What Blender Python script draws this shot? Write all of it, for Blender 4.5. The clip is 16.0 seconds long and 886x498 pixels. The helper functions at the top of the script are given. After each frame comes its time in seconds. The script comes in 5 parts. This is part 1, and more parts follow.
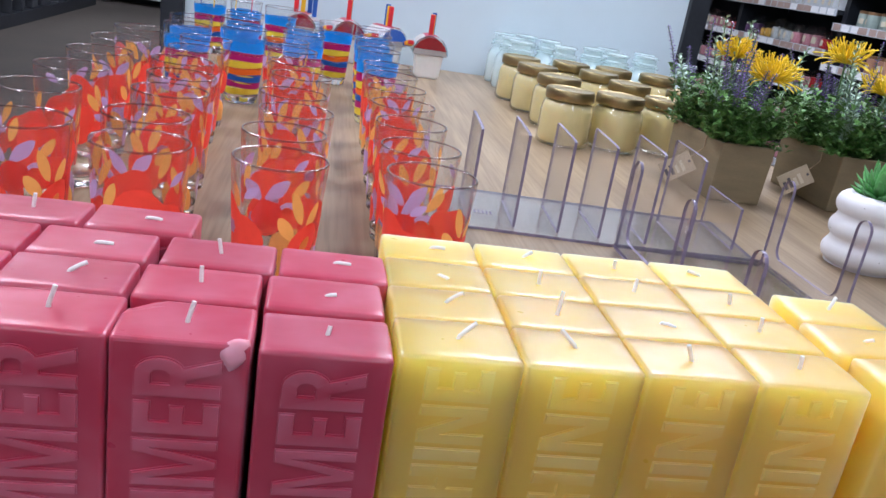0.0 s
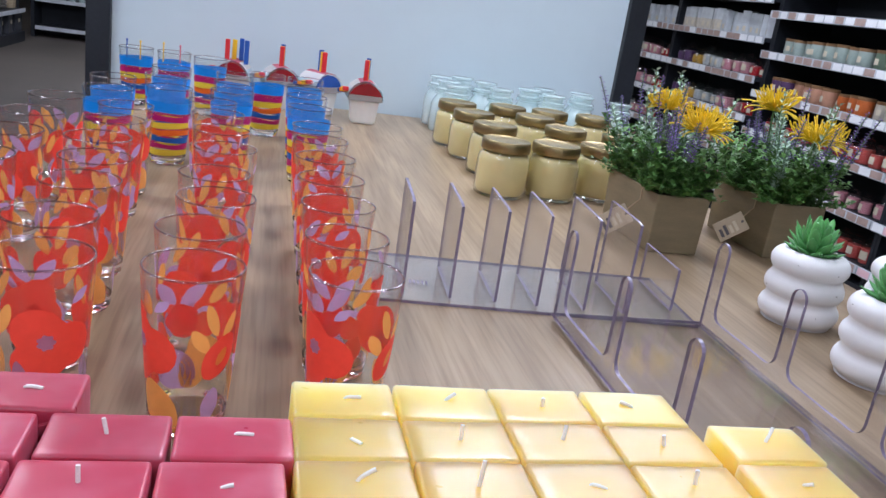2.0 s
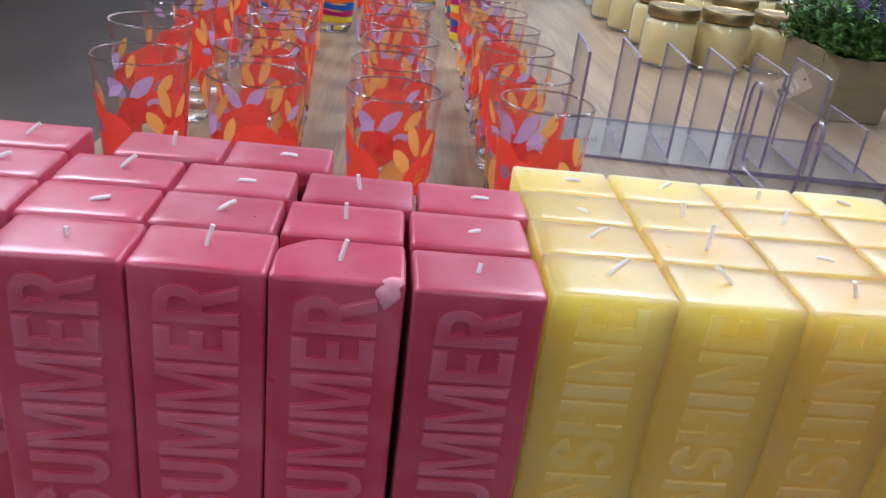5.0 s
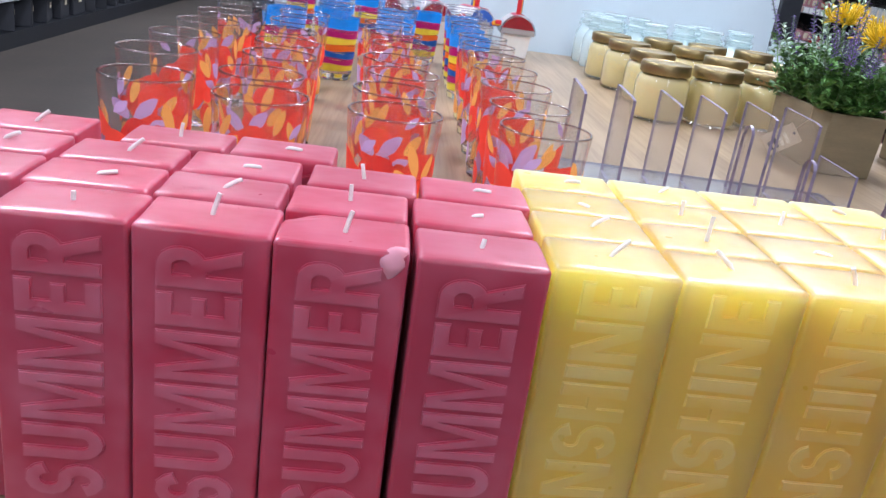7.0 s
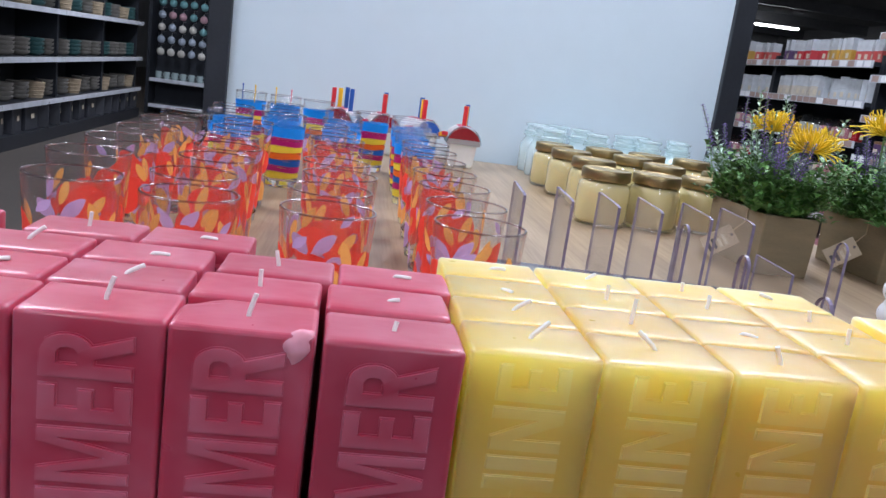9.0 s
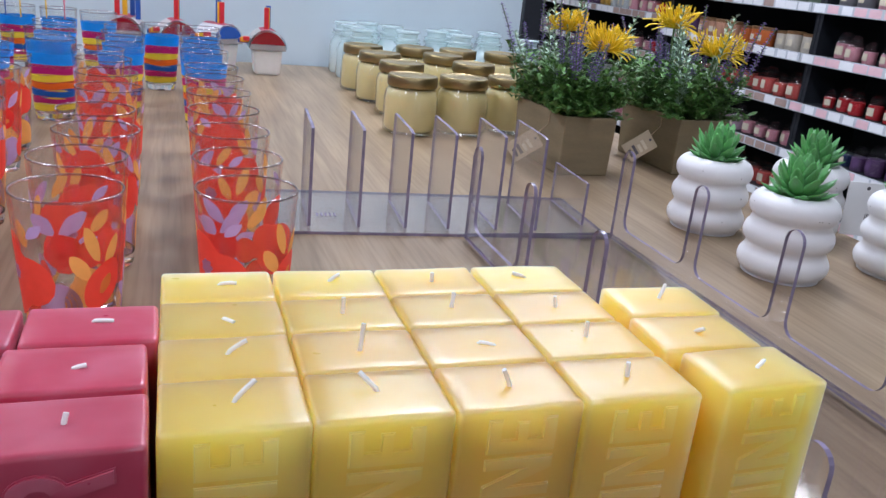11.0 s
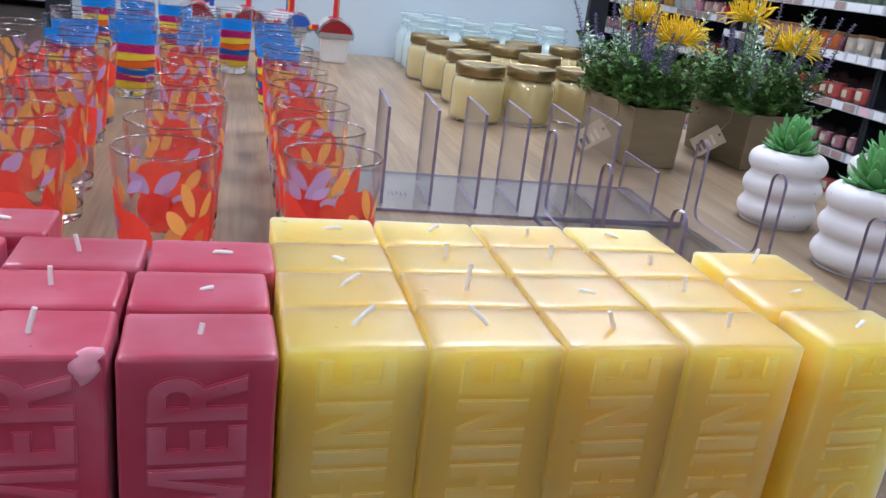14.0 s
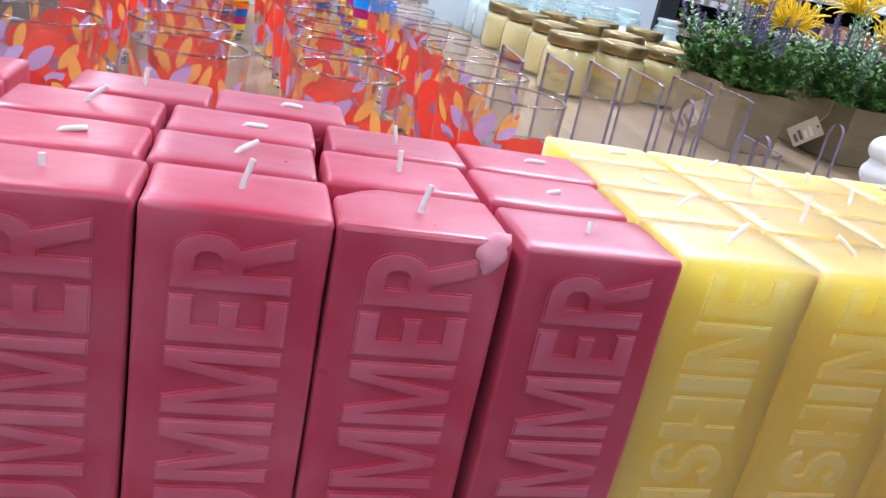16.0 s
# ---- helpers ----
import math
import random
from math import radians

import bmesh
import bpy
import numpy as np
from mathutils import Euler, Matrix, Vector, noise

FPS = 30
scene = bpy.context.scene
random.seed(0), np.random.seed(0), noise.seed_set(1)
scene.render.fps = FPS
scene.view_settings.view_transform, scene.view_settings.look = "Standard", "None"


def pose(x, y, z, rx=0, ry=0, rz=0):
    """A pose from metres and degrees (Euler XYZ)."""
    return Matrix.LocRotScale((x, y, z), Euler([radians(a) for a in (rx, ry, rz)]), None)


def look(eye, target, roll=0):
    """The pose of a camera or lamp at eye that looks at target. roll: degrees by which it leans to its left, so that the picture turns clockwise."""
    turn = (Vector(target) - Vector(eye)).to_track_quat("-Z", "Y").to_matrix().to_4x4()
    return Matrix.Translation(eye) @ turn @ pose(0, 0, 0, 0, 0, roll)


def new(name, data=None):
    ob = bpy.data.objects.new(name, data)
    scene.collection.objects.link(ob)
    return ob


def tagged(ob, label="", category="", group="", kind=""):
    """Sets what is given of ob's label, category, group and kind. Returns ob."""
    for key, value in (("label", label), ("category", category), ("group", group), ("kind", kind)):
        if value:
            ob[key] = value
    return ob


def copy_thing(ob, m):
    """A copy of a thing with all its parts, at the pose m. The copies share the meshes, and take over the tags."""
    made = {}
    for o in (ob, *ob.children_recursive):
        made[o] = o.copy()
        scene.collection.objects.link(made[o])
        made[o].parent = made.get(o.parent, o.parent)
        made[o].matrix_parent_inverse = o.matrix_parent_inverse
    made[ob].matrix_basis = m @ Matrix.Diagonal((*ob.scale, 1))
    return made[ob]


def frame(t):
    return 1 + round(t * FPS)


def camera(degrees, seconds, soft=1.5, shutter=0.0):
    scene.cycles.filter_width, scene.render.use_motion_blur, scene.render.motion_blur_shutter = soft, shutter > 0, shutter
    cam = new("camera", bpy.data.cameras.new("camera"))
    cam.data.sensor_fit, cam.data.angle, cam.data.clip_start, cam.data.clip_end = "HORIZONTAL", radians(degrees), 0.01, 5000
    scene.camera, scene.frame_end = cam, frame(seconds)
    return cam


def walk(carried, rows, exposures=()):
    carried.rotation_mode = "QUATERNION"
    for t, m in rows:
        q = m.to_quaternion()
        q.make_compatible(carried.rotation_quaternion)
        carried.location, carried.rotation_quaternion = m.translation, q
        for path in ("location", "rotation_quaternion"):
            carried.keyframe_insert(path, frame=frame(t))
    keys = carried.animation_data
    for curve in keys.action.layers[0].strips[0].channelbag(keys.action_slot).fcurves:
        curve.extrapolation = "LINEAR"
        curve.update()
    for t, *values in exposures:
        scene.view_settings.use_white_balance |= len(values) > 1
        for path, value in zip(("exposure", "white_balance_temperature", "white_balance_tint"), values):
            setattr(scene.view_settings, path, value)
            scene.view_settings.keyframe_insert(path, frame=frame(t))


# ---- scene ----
cam = camera(57.0, 16.0)
TURN = -9.5
PATH = [
    (0, (0.064, -0.029, 1.143), (0.086, 1.858, 0.479), 9.4),
    (0.5, (0.07, 0.001, 1.175), (0.139, 1.881, 0.495), 9.6),
    (1, (0.077, 0.017, 1.197), (0.203, 1.902, 0.54), 8.9),
    (1.5, (0.078, 0.021, 1.204), (0.234, 1.918, 0.593), 8.5),
    (2, (0.074, 0.025, 1.201), (0.213, 1.93, 0.607), 8.5),
    (2.5, (0.057, 0.011, 1.195), (0.127, 1.914, 0.582), 8.4),
    (3, (0.049, 0.007, 1.188), (0.045, 1.897, 0.536), 8.2),
    (3.5, (0.05, 0.0, 1.169), (0.016, 1.86, 0.436), 7.9),
    (4, (0.048, -0.001, 1.152), (-0.004, 1.821, 0.329), 7.7),
    (4.5, (0.046, -0.007, 1.147), (-0.031, 1.801, 0.294), 7.6),
    (5, (0.033, -0.022, 1.14), (-0.116, 1.779, 0.284), 6.8),
    (5.2, (0.028, -0.028, 1.138), (-0.159, 1.765, 0.271), 6.8),
    (7.3, (0.036, -0.04, 1.098), (-0.115, 1.835, 0.418), 8.0),
    (7.5, (0.04, -0.033, 1.095), (-0.111, 1.845, 0.424), 7.6),
    (8, (0.045, -0.027, 1.09), (-0.07, 1.856, 0.425), 8.0),
    (8.5, (0.047, -0.028, 1.092), (-0.057, 1.91, 0.61), 7.9),
    (9, (0.054, -0.028, 1.089), (-0.035, 1.923, 0.657), 7.8),
    (9.5, (0.077, -0.013, 1.111), (0.163, 1.892, 0.508), 7.7),
    (10, (0.098, 0.02, 1.139), (0.368, 1.891, 0.485), 7.5),
    (12.3, (0.112, 0.029, 1.151), (0.435, 1.895, 0.508), 5.3),
    (12.5, (0.111, 0.028, 1.147), (0.431, 1.897, 0.511), 5.5),
    (13, (0.103, 0.02, 1.129), (0.397, 1.887, 0.477), 6.0),
    (13.5, (0.098, 0.015, 1.131), (0.356, 1.883, 0.463), 6.5),
    (14, (0.082, 0.01, 1.125), (0.282, 1.884, 0.455), 6.9),
    (14.5, (0.051, 0.007, 1.108), (0.174, 1.876, 0.407), 7.6),
    (15, (0.0123, 0.0233, 1.0950), (0.1395, 1.8833, 0.3701), 8.96),
    (15.5, (-0.0318, 0.0261, 1.0843), (0.1373, 1.8883, 0.3720), 10.40),
    (16, (-0.0537, 0.0326, 1.0655), (0.1375, 1.8926, 0.3541), 11.67),
]
EXPOSURES = [(0, 0.2), (0.5, 0.05), (1, -0.14), (1.5, -0.06), (2, 0.02), (4, 0.0), (5, 0.03), (7.3, 0.5), (8, 0.32), (9, 0.15), (9.6, 0.08), (10, -0.1), (12.5, 0.04), (13, 0.04), (14, -0.02), (15, 0.05), (15.5, 0.22), (16, 0.5)]
walk(cam, [(t, pose(0, 0, 0, 0, 0, TURN) @ look(eye, target, roll)) for t, eye, target, roll in PATH], EXPOSURES)
# ---- light: rows of ceiling tubes, plus added area lamps and a faint world light ----
scene.cycles.max_bounces = 16
scene.cycles.transmission_bounces = 12
scene.cycles.transparent_max_bounces = 48
world = bpy.data.worlds.new("world")
world.use_nodes = True
world.node_tree.nodes["Background"].inputs[0].default_value = (0.75, 0.85, 1.0, 1)
world.node_tree.nodes["Background"].inputs[1].default_value = 0.1
scene.world = world
CEIL = 3.4
TABLE = 0.80


# ---- materials ----
def nodes_of(name):
    m = bpy.data.materials.new(name)
    m.use_nodes = True
    nt = m.node_tree
    return m, nt, nt.nodes["Principled BSDF"]


def put(nt, kind, **inputs):
    n = nt.nodes.new(kind)
    for key, value in inputs.items():
        n.inputs[key.replace("_", " ")].default_value = value
    return n


def mat(name, base, rough=0.5, metal=0.0, var=0.12, scale=12.0, fine=90.0, bump=0.1, stretch=(1, 1, 1), sss=0.0, radius=(1, 0.4, 0.3), depth=0.01,
        coat=0.0, random_tone=0.0, rough_var=0.1, spec=0.5):
    """A surface with a broad and a fine variation of tone, uneven gloss and a fine relief."""
    m, nt, b = nodes_of(name)
    li = nt.links.new
    co = nt.nodes.new("ShaderNodeTexCoord")
    mp = put(nt, "ShaderNodeMapping", Scale=stretch)
    li(co.outputs["Object"], mp.inputs["Vector"])
    big = put(nt, "ShaderNodeTexNoise", Scale=scale, Detail=4.0)
    small = put(nt, "ShaderNodeTexNoise", Scale=fine, Detail=3.0)
    li(mp.outputs[0], big.inputs["Vector"])
    li(mp.outputs[0], small.inputs["Vector"])
    add = nt.nodes.new("ShaderNodeMath")
    add.operation = "MULTIPLY_ADD"
    add.inputs[1].default_value = 0.4
    li(small.outputs["Fac"], add.inputs[0])
    li(big.outputs["Fac"], add.inputs[2])
    last = add.outputs[0]
    if random_tone:
        info = nt.nodes.new("ShaderNodeObjectInfo")
        a2 = nt.nodes.new("ShaderNodeMath")
        a2.operation = "MULTIPLY_ADD"
        a2.inputs[1].default_value = random_tone
        li(info.outputs["Random"], a2.inputs[0])
        li(last, a2.inputs[2])
        last = a2.outputs[0]
    ramp = nt.nodes.new("ShaderNodeValToRGB")
    lo = [max(0, c * (1 - var)) for c in base]
    hi = [min(1, c * (1 + var)) for c in base]
    ramp.color_ramp.elements[0].position, ramp.color_ramp.elements[1].position = 0.45, 0.95 + random_tone
    ramp.color_ramp.elements[0].color, ramp.color_ramp.elements[1].color = (*lo, 1), (*hi, 1)
    li(last, ramp.inputs[0])
    li(ramp.outputs[0], b.inputs["Base Color"])
    rr = nt.nodes.new("ShaderNodeMath")
    rr.operation = "MULTIPLY_ADD"
    rr.inputs[1].default_value, rr.inputs[2].default_value = rough_var, rough - rough_var / 2
    li(big.outputs["Fac"], rr.inputs[0])
    li(rr.outputs[0], b.inputs["Roughness"])
    b.inputs["Metallic"].default_value = metal
    b.inputs["Specular IOR Level"].default_value = spec
    if sss:
        b.inputs["Subsurface Weight"].default_value = sss
        b.inputs["Subsurface Radius"].default_value = radius
        b.inputs["Subsurface Scale"].default_value = depth
    if coat:
        b.inputs["Coat Weight"].default_value = coat
        b.inputs["Coat Roughness"].default_value = 0.15
    if bump:
        bp = put(nt, "ShaderNodeBump", Strength=bump, Distance=0.002)
        li(add.outputs[0], bp.inputs["Height"])
        li(bp.outputs[0], b.inputs["Normal"])
    return m


def clear(name, tint=(1, 1, 1), ior=1.45, rough=0.02, edge=0.55, milk=0.0, painted_sheen=0.0):
    """Thin clear pane or wall: lets light straight through, glosses by Fresnel."""
    m, nt, b = nodes_of(name)
    nt.nodes.remove(b)
    li = nt.links.new
    out = nt.nodes["Material Output"]
    tr = put(nt, "ShaderNodeBsdfTransparent", Color=(*tint, 1))
    gl = put(nt, "ShaderNodeBsdfGlossy", Roughness=rough)
    lw = put(nt, "ShaderNodeLayerWeight", Blend=0.5)
    pw = nt.nodes.new("ShaderNodeMath")
    pw.operation = "POWER"
    pw.inputs[1].default_value = 4.0
    li(lw.outputs["Facing"], pw.inputs[0])
    fr = nt.nodes.new("ShaderNodeMath")
    fr.operation = "MULTIPLY_ADD"
    f0 = ((ior - 1) / (ior + 1)) ** 2
    fr.inputs[1].default_value, fr.inputs[2].default_value = edge, f0
    li(pw.outputs[0], fr.inputs[0])
    mx = nt.nodes.new("ShaderNodeMixShader")
    li(fr.outputs[0], mx.inputs[0])
    body = tr
    if milk:
        body = put(nt, "ShaderNodeMixShader", Fac=milk)
        cloudy = put(nt, "ShaderNodeBsdfTranslucent", Color=(*[c ** 3 for c in tint], 1))
        li(tr.outputs[0], body.inputs[1])
        li(cloudy.outputs[0], body.inputs[2])
    # pale diffuse mixed in, standing in for reflections of bright surroundings
    if painted_sheen:
        with_sheen = put(nt, "ShaderNodeMixShader", Fac=painted_sheen)
        sheen_tone = put(nt, "ShaderNodeBsdfDiffuse", Color=(*[0.86 * c ** 3 for c in tint], 1))
        li(body.outputs[0], with_sheen.inputs[1])
        li(sheen_tone.outputs[0], with_sheen.inputs[2])
        body = with_sheen
    li(body.outputs[0], mx.inputs[1])
    li(gl.outputs[0], mx.inputs[2])
    li(mx.outputs[0], out.inputs[0])
    return m


def solid_glass(name, tint=(1, 1, 1), rough=0.0):
    m, nt, b = nodes_of(name)
    b.inputs["Base Color"].default_value = (*tint, 1)
    b.inputs["Transmission Weight"].default_value = 1.0
    b.inputs["Roughness"].default_value = rough
    b.inputs["IOR"].default_value = 1.5
    return m


def ink(name, base, through_share=0.35):
    """Screen-printed enamel: a thin coat of colour that lets some light through."""
    m, nt, b = nodes_of(name)
    li = nt.links.new
    co = nt.nodes.new("ShaderNodeTexCoord")
    nz = put(nt, "ShaderNodeTexNoise", Scale=140.0, Detail=3.0)
    li(co.outputs["Object"], nz.inputs["Vector"])
    ramp = nt.nodes.new("ShaderNodeValToRGB")
    ramp.color_ramp.elements[0].color = (*[c * 0.9 for c in base], 1)
    ramp.color_ramp.elements[1].color = (*[min(1, c * 1.08) for c in base], 1)
    li(nz.outputs["Fac"], ramp.inputs[0])
    li(ramp.outputs[0], b.inputs["Base Color"])
    b.inputs["Roughness"].default_value = 0.3
    tl = nt.nodes.new("ShaderNodeBsdfTranslucent")
    li(ramp.outputs[0], tl.inputs[0])
    mx = nt.nodes.new("ShaderNodeMixShader")
    mx.inputs[0].default_value = through_share
    li(b.outputs[0], mx.inputs[1])
    li(tl.outputs[0], mx.inputs[2])
    li(mx.outputs[0], nt.nodes["Material Output"].inputs[0])
    return m


def glow(name, colour, strength):
    m, nt, b = nodes_of(name)
    b.inputs["Base Color"].default_value = (0.8, 0.8, 0.8, 1)
    b.inputs["Emission Color"].default_value = (*colour, 1)
    b.inputs["Emission Strength"].default_value = strength
    return m


def oak(name):
    """Pale oak laminate: long streaks along y, plank seams, pores and a few knots."""
    m, nt, b = nodes_of(name)
    li = nt.links.new
    co = nt.nodes.new("ShaderNodeTexCoord")
    mp = put(nt, "ShaderNodeMapping", Scale=(22.0, 1.6, 1.0))
    li(co.outputs["Object"], mp.inputs["Vector"])
    warp = put(nt, "ShaderNodeTexNoise", Scale=1.2, Detail=3.0, Distortion=0.6)
    li(mp.outputs[0], warp.inputs["Vector"])
    mp2 = put(nt, "ShaderNodeMapping", Scale=(190.0, 7.0, 1.0))
    li(co.outputs["Object"], mp2.inputs["Vector"])
    pores = put(nt, "ShaderNodeTexNoise", Scale=1.0, Detail=5.0)
    li(mp2.outputs[0], pores.inputs["Vector"])
    cloud = put(nt, "ShaderNodeTexNoise", Scale=3.0, Detail=3.0)
    li(co.outputs["Object"], cloud.inputs["Vector"])
    r1 = nt.nodes.new("ShaderNodeValToRGB")
    e = r1.color_ramp.elements
    e[0].position, e[0].color = 0.3, (0.215, 0.153, 0.094, 1)
    e[1].position, e[1].color = 0.72, (0.365, 0.278, 0.180, 1)
    mid = e.new(0.5)
    mid.color = (0.292, 0.216, 0.137, 1)
    li(warp.outputs["Fac"], r1.inputs[0])
    r2 = nt.nodes.new("ShaderNodeValToRGB")
    r2.color_ramp.elements[0].position, r2.color_ramp.elements[0].color = 0.33, (0.62, 0.55, 0.5, 1)
    r2.color_ramp.elements[1].position, r2.color_ramp.elements[1].color = 0.55, (1, 1, 1, 1)
    li(pores.outputs["Fac"], r2.inputs[0])
    mul = nt.nodes.new("ShaderNodeMixRGB")
    mul.blend_type = "MULTIPLY"
    mul.inputs[0].default_value = 0.55
    li(r1.outputs[0], mul.inputs[1])
    li(r2.outputs[0], mul.inputs[2])
    r3 = nt.nodes.new("ShaderNodeValToRGB")
    r3.color_ramp.elements[0].position, r3.color_ramp.elements[0].color = 0.3, (0.86, 0.84, 0.82, 1)
    r3.color_ramp.elements[1].position, r3.color_ramp.elements[1].color = 0.7, (1.08, 1.06, 1.04, 1)
    li(cloud.outputs["Fac"], r3.inputs[0])
    mul2 = nt.nodes.new("ShaderNodeMixRGB")
    mul2.blend_type = "MULTIPLY"
    mul2.inputs[0].default_value = 1.0
    li(mul.outputs[0], mul2.inputs[1])
    li(r3.outputs[0], mul2.inputs[2])
    li(mul2.outputs[0], b.inputs["Base Color"])
    b.inputs["Roughness"].default_value = 0.36
    bp = put(nt, "ShaderNodeBump", Strength=0.25, Distance=0.0006)
    li(pores.outputs["Fac"], bp.inputs["Height"])
    li(bp.outputs[0], b.inputs["Normal"])
    return m


def wax(name, base, pale, glow_radius, depth, weight, worn=0.72, bloom_share=0.3, grazing_sheen=0.0):
    """Cast candle wax: light sinks in, a pale bloom and rubbed edges lie on top, with fine scratches in the gloss."""
    m, nt, b = nodes_of(name)
    li = nt.links.new
    co = nt.nodes.new("ShaderNodeTexCoord")
    info = nt.nodes.new("ShaderNodeObjectInfo")
    shift = nt.nodes.new("ShaderNodeVectorMath")
    shift.operation = "SCALE"
    shift.inputs[0].default_value = (3.1, 1.7, 2.3)
    li(info.outputs["Random"], shift.inputs["Scale"])
    add = nt.nodes.new("ShaderNodeVectorMath")
    li(co.outputs["Object"], add.inputs[0])
    li(shift.outputs[0], add.inputs[1])
    cloud = put(nt, "ShaderNodeTexNoise", Scale=30.0, Detail=2.5, Roughness=0.5)
    grain = put(nt, "ShaderNodeTexNoise", Scale=240.0, Detail=3.0)
    mp = put(nt, "ShaderNodeMapping", Rotation=(0.3, 0.5, 0.7), Scale=(70.0, 110.0, 90.0))
    scratch = put(nt, "ShaderNodeTexNoise", Scale=1.0, Detail=2.0)
    for n in (cloud, grain, mp):
        li(add.outputs[0], n.inputs["Vector"])
    li(mp.outputs[0], scratch.inputs["Vector"])
    bloom = nt.nodes.new("ShaderNodeValToRGB")
    bloom.color_ramp.elements[0].position, bloom.color_ramp.elements[1].position = 0.42, 0.78
    bloom.color_ramp.elements[1].color = (bloom_share, bloom_share, bloom_share, 1)
    li(cloud.outputs["Fac"], bloom.inputs[0])
    geo = nt.nodes.new("ShaderNodeNewGeometry")
    rub = nt.nodes.new("ShaderNodeValToRGB")
    rub.color_ramp.elements[0].position, rub.color_ramp.elements[1].position = 0.53, 0.66
    rub.color_ramp.elements[1].color = (worn, worn, worn, 1)
    li(geo.outputs["Pointiness"], rub.inputs[0])
    both = nt.nodes.new("ShaderNodeMath")
    both.use_clamp = True
    li(bloom.outputs[0], both.inputs[0])
    li(rub.outputs[0], both.inputs[1])
    mix = nt.nodes.new("ShaderNodeMixRGB")
    mix.inputs[1].default_value, mix.inputs[2].default_value = (*base, 1), (*pale, 1)
    li(both.outputs[0], mix.inputs[0])
    hsv = nt.nodes.new("ShaderNodeHueSaturation")
    tone_ = nt.nodes.new("ShaderNodeMath")
    tone_.operation = "MULTIPLY_ADD"
    tone_.inputs[1].default_value, tone_.inputs[2].default_value = 0.16, 0.92
    li(info.outputs["Random"], tone_.inputs[0])
    li(tone_.outputs[0], hsv.inputs["Value"])
    li(mix.outputs[0], hsv.inputs["Color"])
    li(hsv.outputs[0], b.inputs["Base Color"])
    rr = nt.nodes.new("ShaderNodeMath")
    rr.operation = "MULTIPLY_ADD"
    rr.inputs[1].default_value, rr.inputs[2].default_value = 0.22, 0.22
    li(scratch.outputs["Fac"], rr.inputs[0])
    li(rr.outputs[0], b.inputs["Roughness"])
    b.inputs["Specular IOR Level"].default_value = 0.75
    # sheen added to pale the tops: wax bloom plus a stand-in for reflected ceiling
    b.inputs["Sheen Weight"].default_value = grazing_sheen
    b.inputs["Sheen Roughness"].default_value = 0.45
    b.inputs["Sheen Tint"].default_value = (*pale, 1)
    b.inputs["Subsurface Weight"].default_value = weight
    b.inputs["Subsurface Radius"].default_value = glow_radius
    b.inputs["Subsurface Scale"].default_value = depth
    h = nt.nodes.new("ShaderNodeMath")
    h.operation = "MULTIPLY_ADD"
    h.inputs[1].default_value = 0.08
    li(grain.outputs["Fac"], h.inputs[0])
    li(cloud.outputs["Fac"], h.inputs[2])
    bp = put(nt, "ShaderNodeBump", Strength=0.12, Distance=0.0012)
    li(h.outputs[0], bp.inputs["Height"])
    li(bp.outputs[0], b.inputs["Normal"])
    return m


OAK = oak("oak_laminate")
PINK = wax("pink_wax", (0.45, 0.032, 0.076), (0.74, 0.34, 0.45), (1.0, 0.30, 0.36), 0.008, 0.55, worn=0.40, bloom_share=0.24, grazing_sheen=0.28)
YELLOW = wax("yellow_wax", (0.985, 0.495, 0.080), (0.96, 0.65, 0.26), (0.64, 0.80, 0.58), 0.150, 1.0, bloom_share=0.3)
DEEP = wax("deep_rose_wax", (0.41, 0.033, 0.074), (0.64, 0.24, 0.33), (1.0, 0.22, 0.3), 0.007, 0.5, bloom_share=0.25, grazing_sheen=0.4)
CRUMB = mat("pale_pink_wax", (0.78, 0.33, 0.41), 0.5, bump=0.3, sss=0.3, depth=0.004)
COTTON = mat("wick_cotton", (0.88, 0.87, 0.84), 0.8, fine=900, bump=0.3)
GLASS = clear("tumbler_glass", (0.985, 0.99, 0.99), ior=1.50)
RIMGLASS = clear("rim_glass", (0.80, 0.73, 0.75), ior=2.3, rough=0.10, edge=1.0)
BASEGLASS = solid_glass("thick_glass", (0.97, 0.99, 0.99))
ACRYLIC = clear("clear_acrylic", (0.972, 0.966, 0.976), ior=1.52, rough=0.06, edge=0.8)
# rack base: the white sheen of board and ceiling is put into the colour
ACRYLIC_BASE = clear("sheen_acrylic", (0.985, 0.98, 0.985), ior=1.6, rough=0.12, edge=0.9, painted_sheen=0.06)
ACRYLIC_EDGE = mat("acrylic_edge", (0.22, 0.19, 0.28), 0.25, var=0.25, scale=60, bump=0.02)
RED = ink("red_print", (0.95, 0.085, 0.055), 0.45)
CRIMSON = ink("deep_red_print", (0.84, 0.05, 0.04), 0.45)
ORANGE = ink("orange_print", (0.92, 0.44, 0.12), 0.5)
LILAC = ink("lilac_print", (0.55, 0.38, 0.64), 0.5)
BLUE = ink("blue_print", (0.01, 0.30, 0.86))
MAGENTA = ink("magenta_print", (0.50, 0.015, 0.16))
LEMON = ink("yellow_print", (0.88, 0.68, 0.06))
TANGERINE = ink("tangerine_print", (0.88, 0.17, 0.02))
NAVY = ink("dark_blue_print", (0.015, 0.12, 0.45))
CREAM = mat("cream_wax", (0.76, 0.66, 0.34), 0.5, var=0.06, scale=25, sss=0.2, radius=(1, 0.8, 0.4), depth=0.006, bump=0.05)
MILK = mat("white_wax", (0.90, 0.93, 0.93), 0.5, var=0.05, bump=0.05)
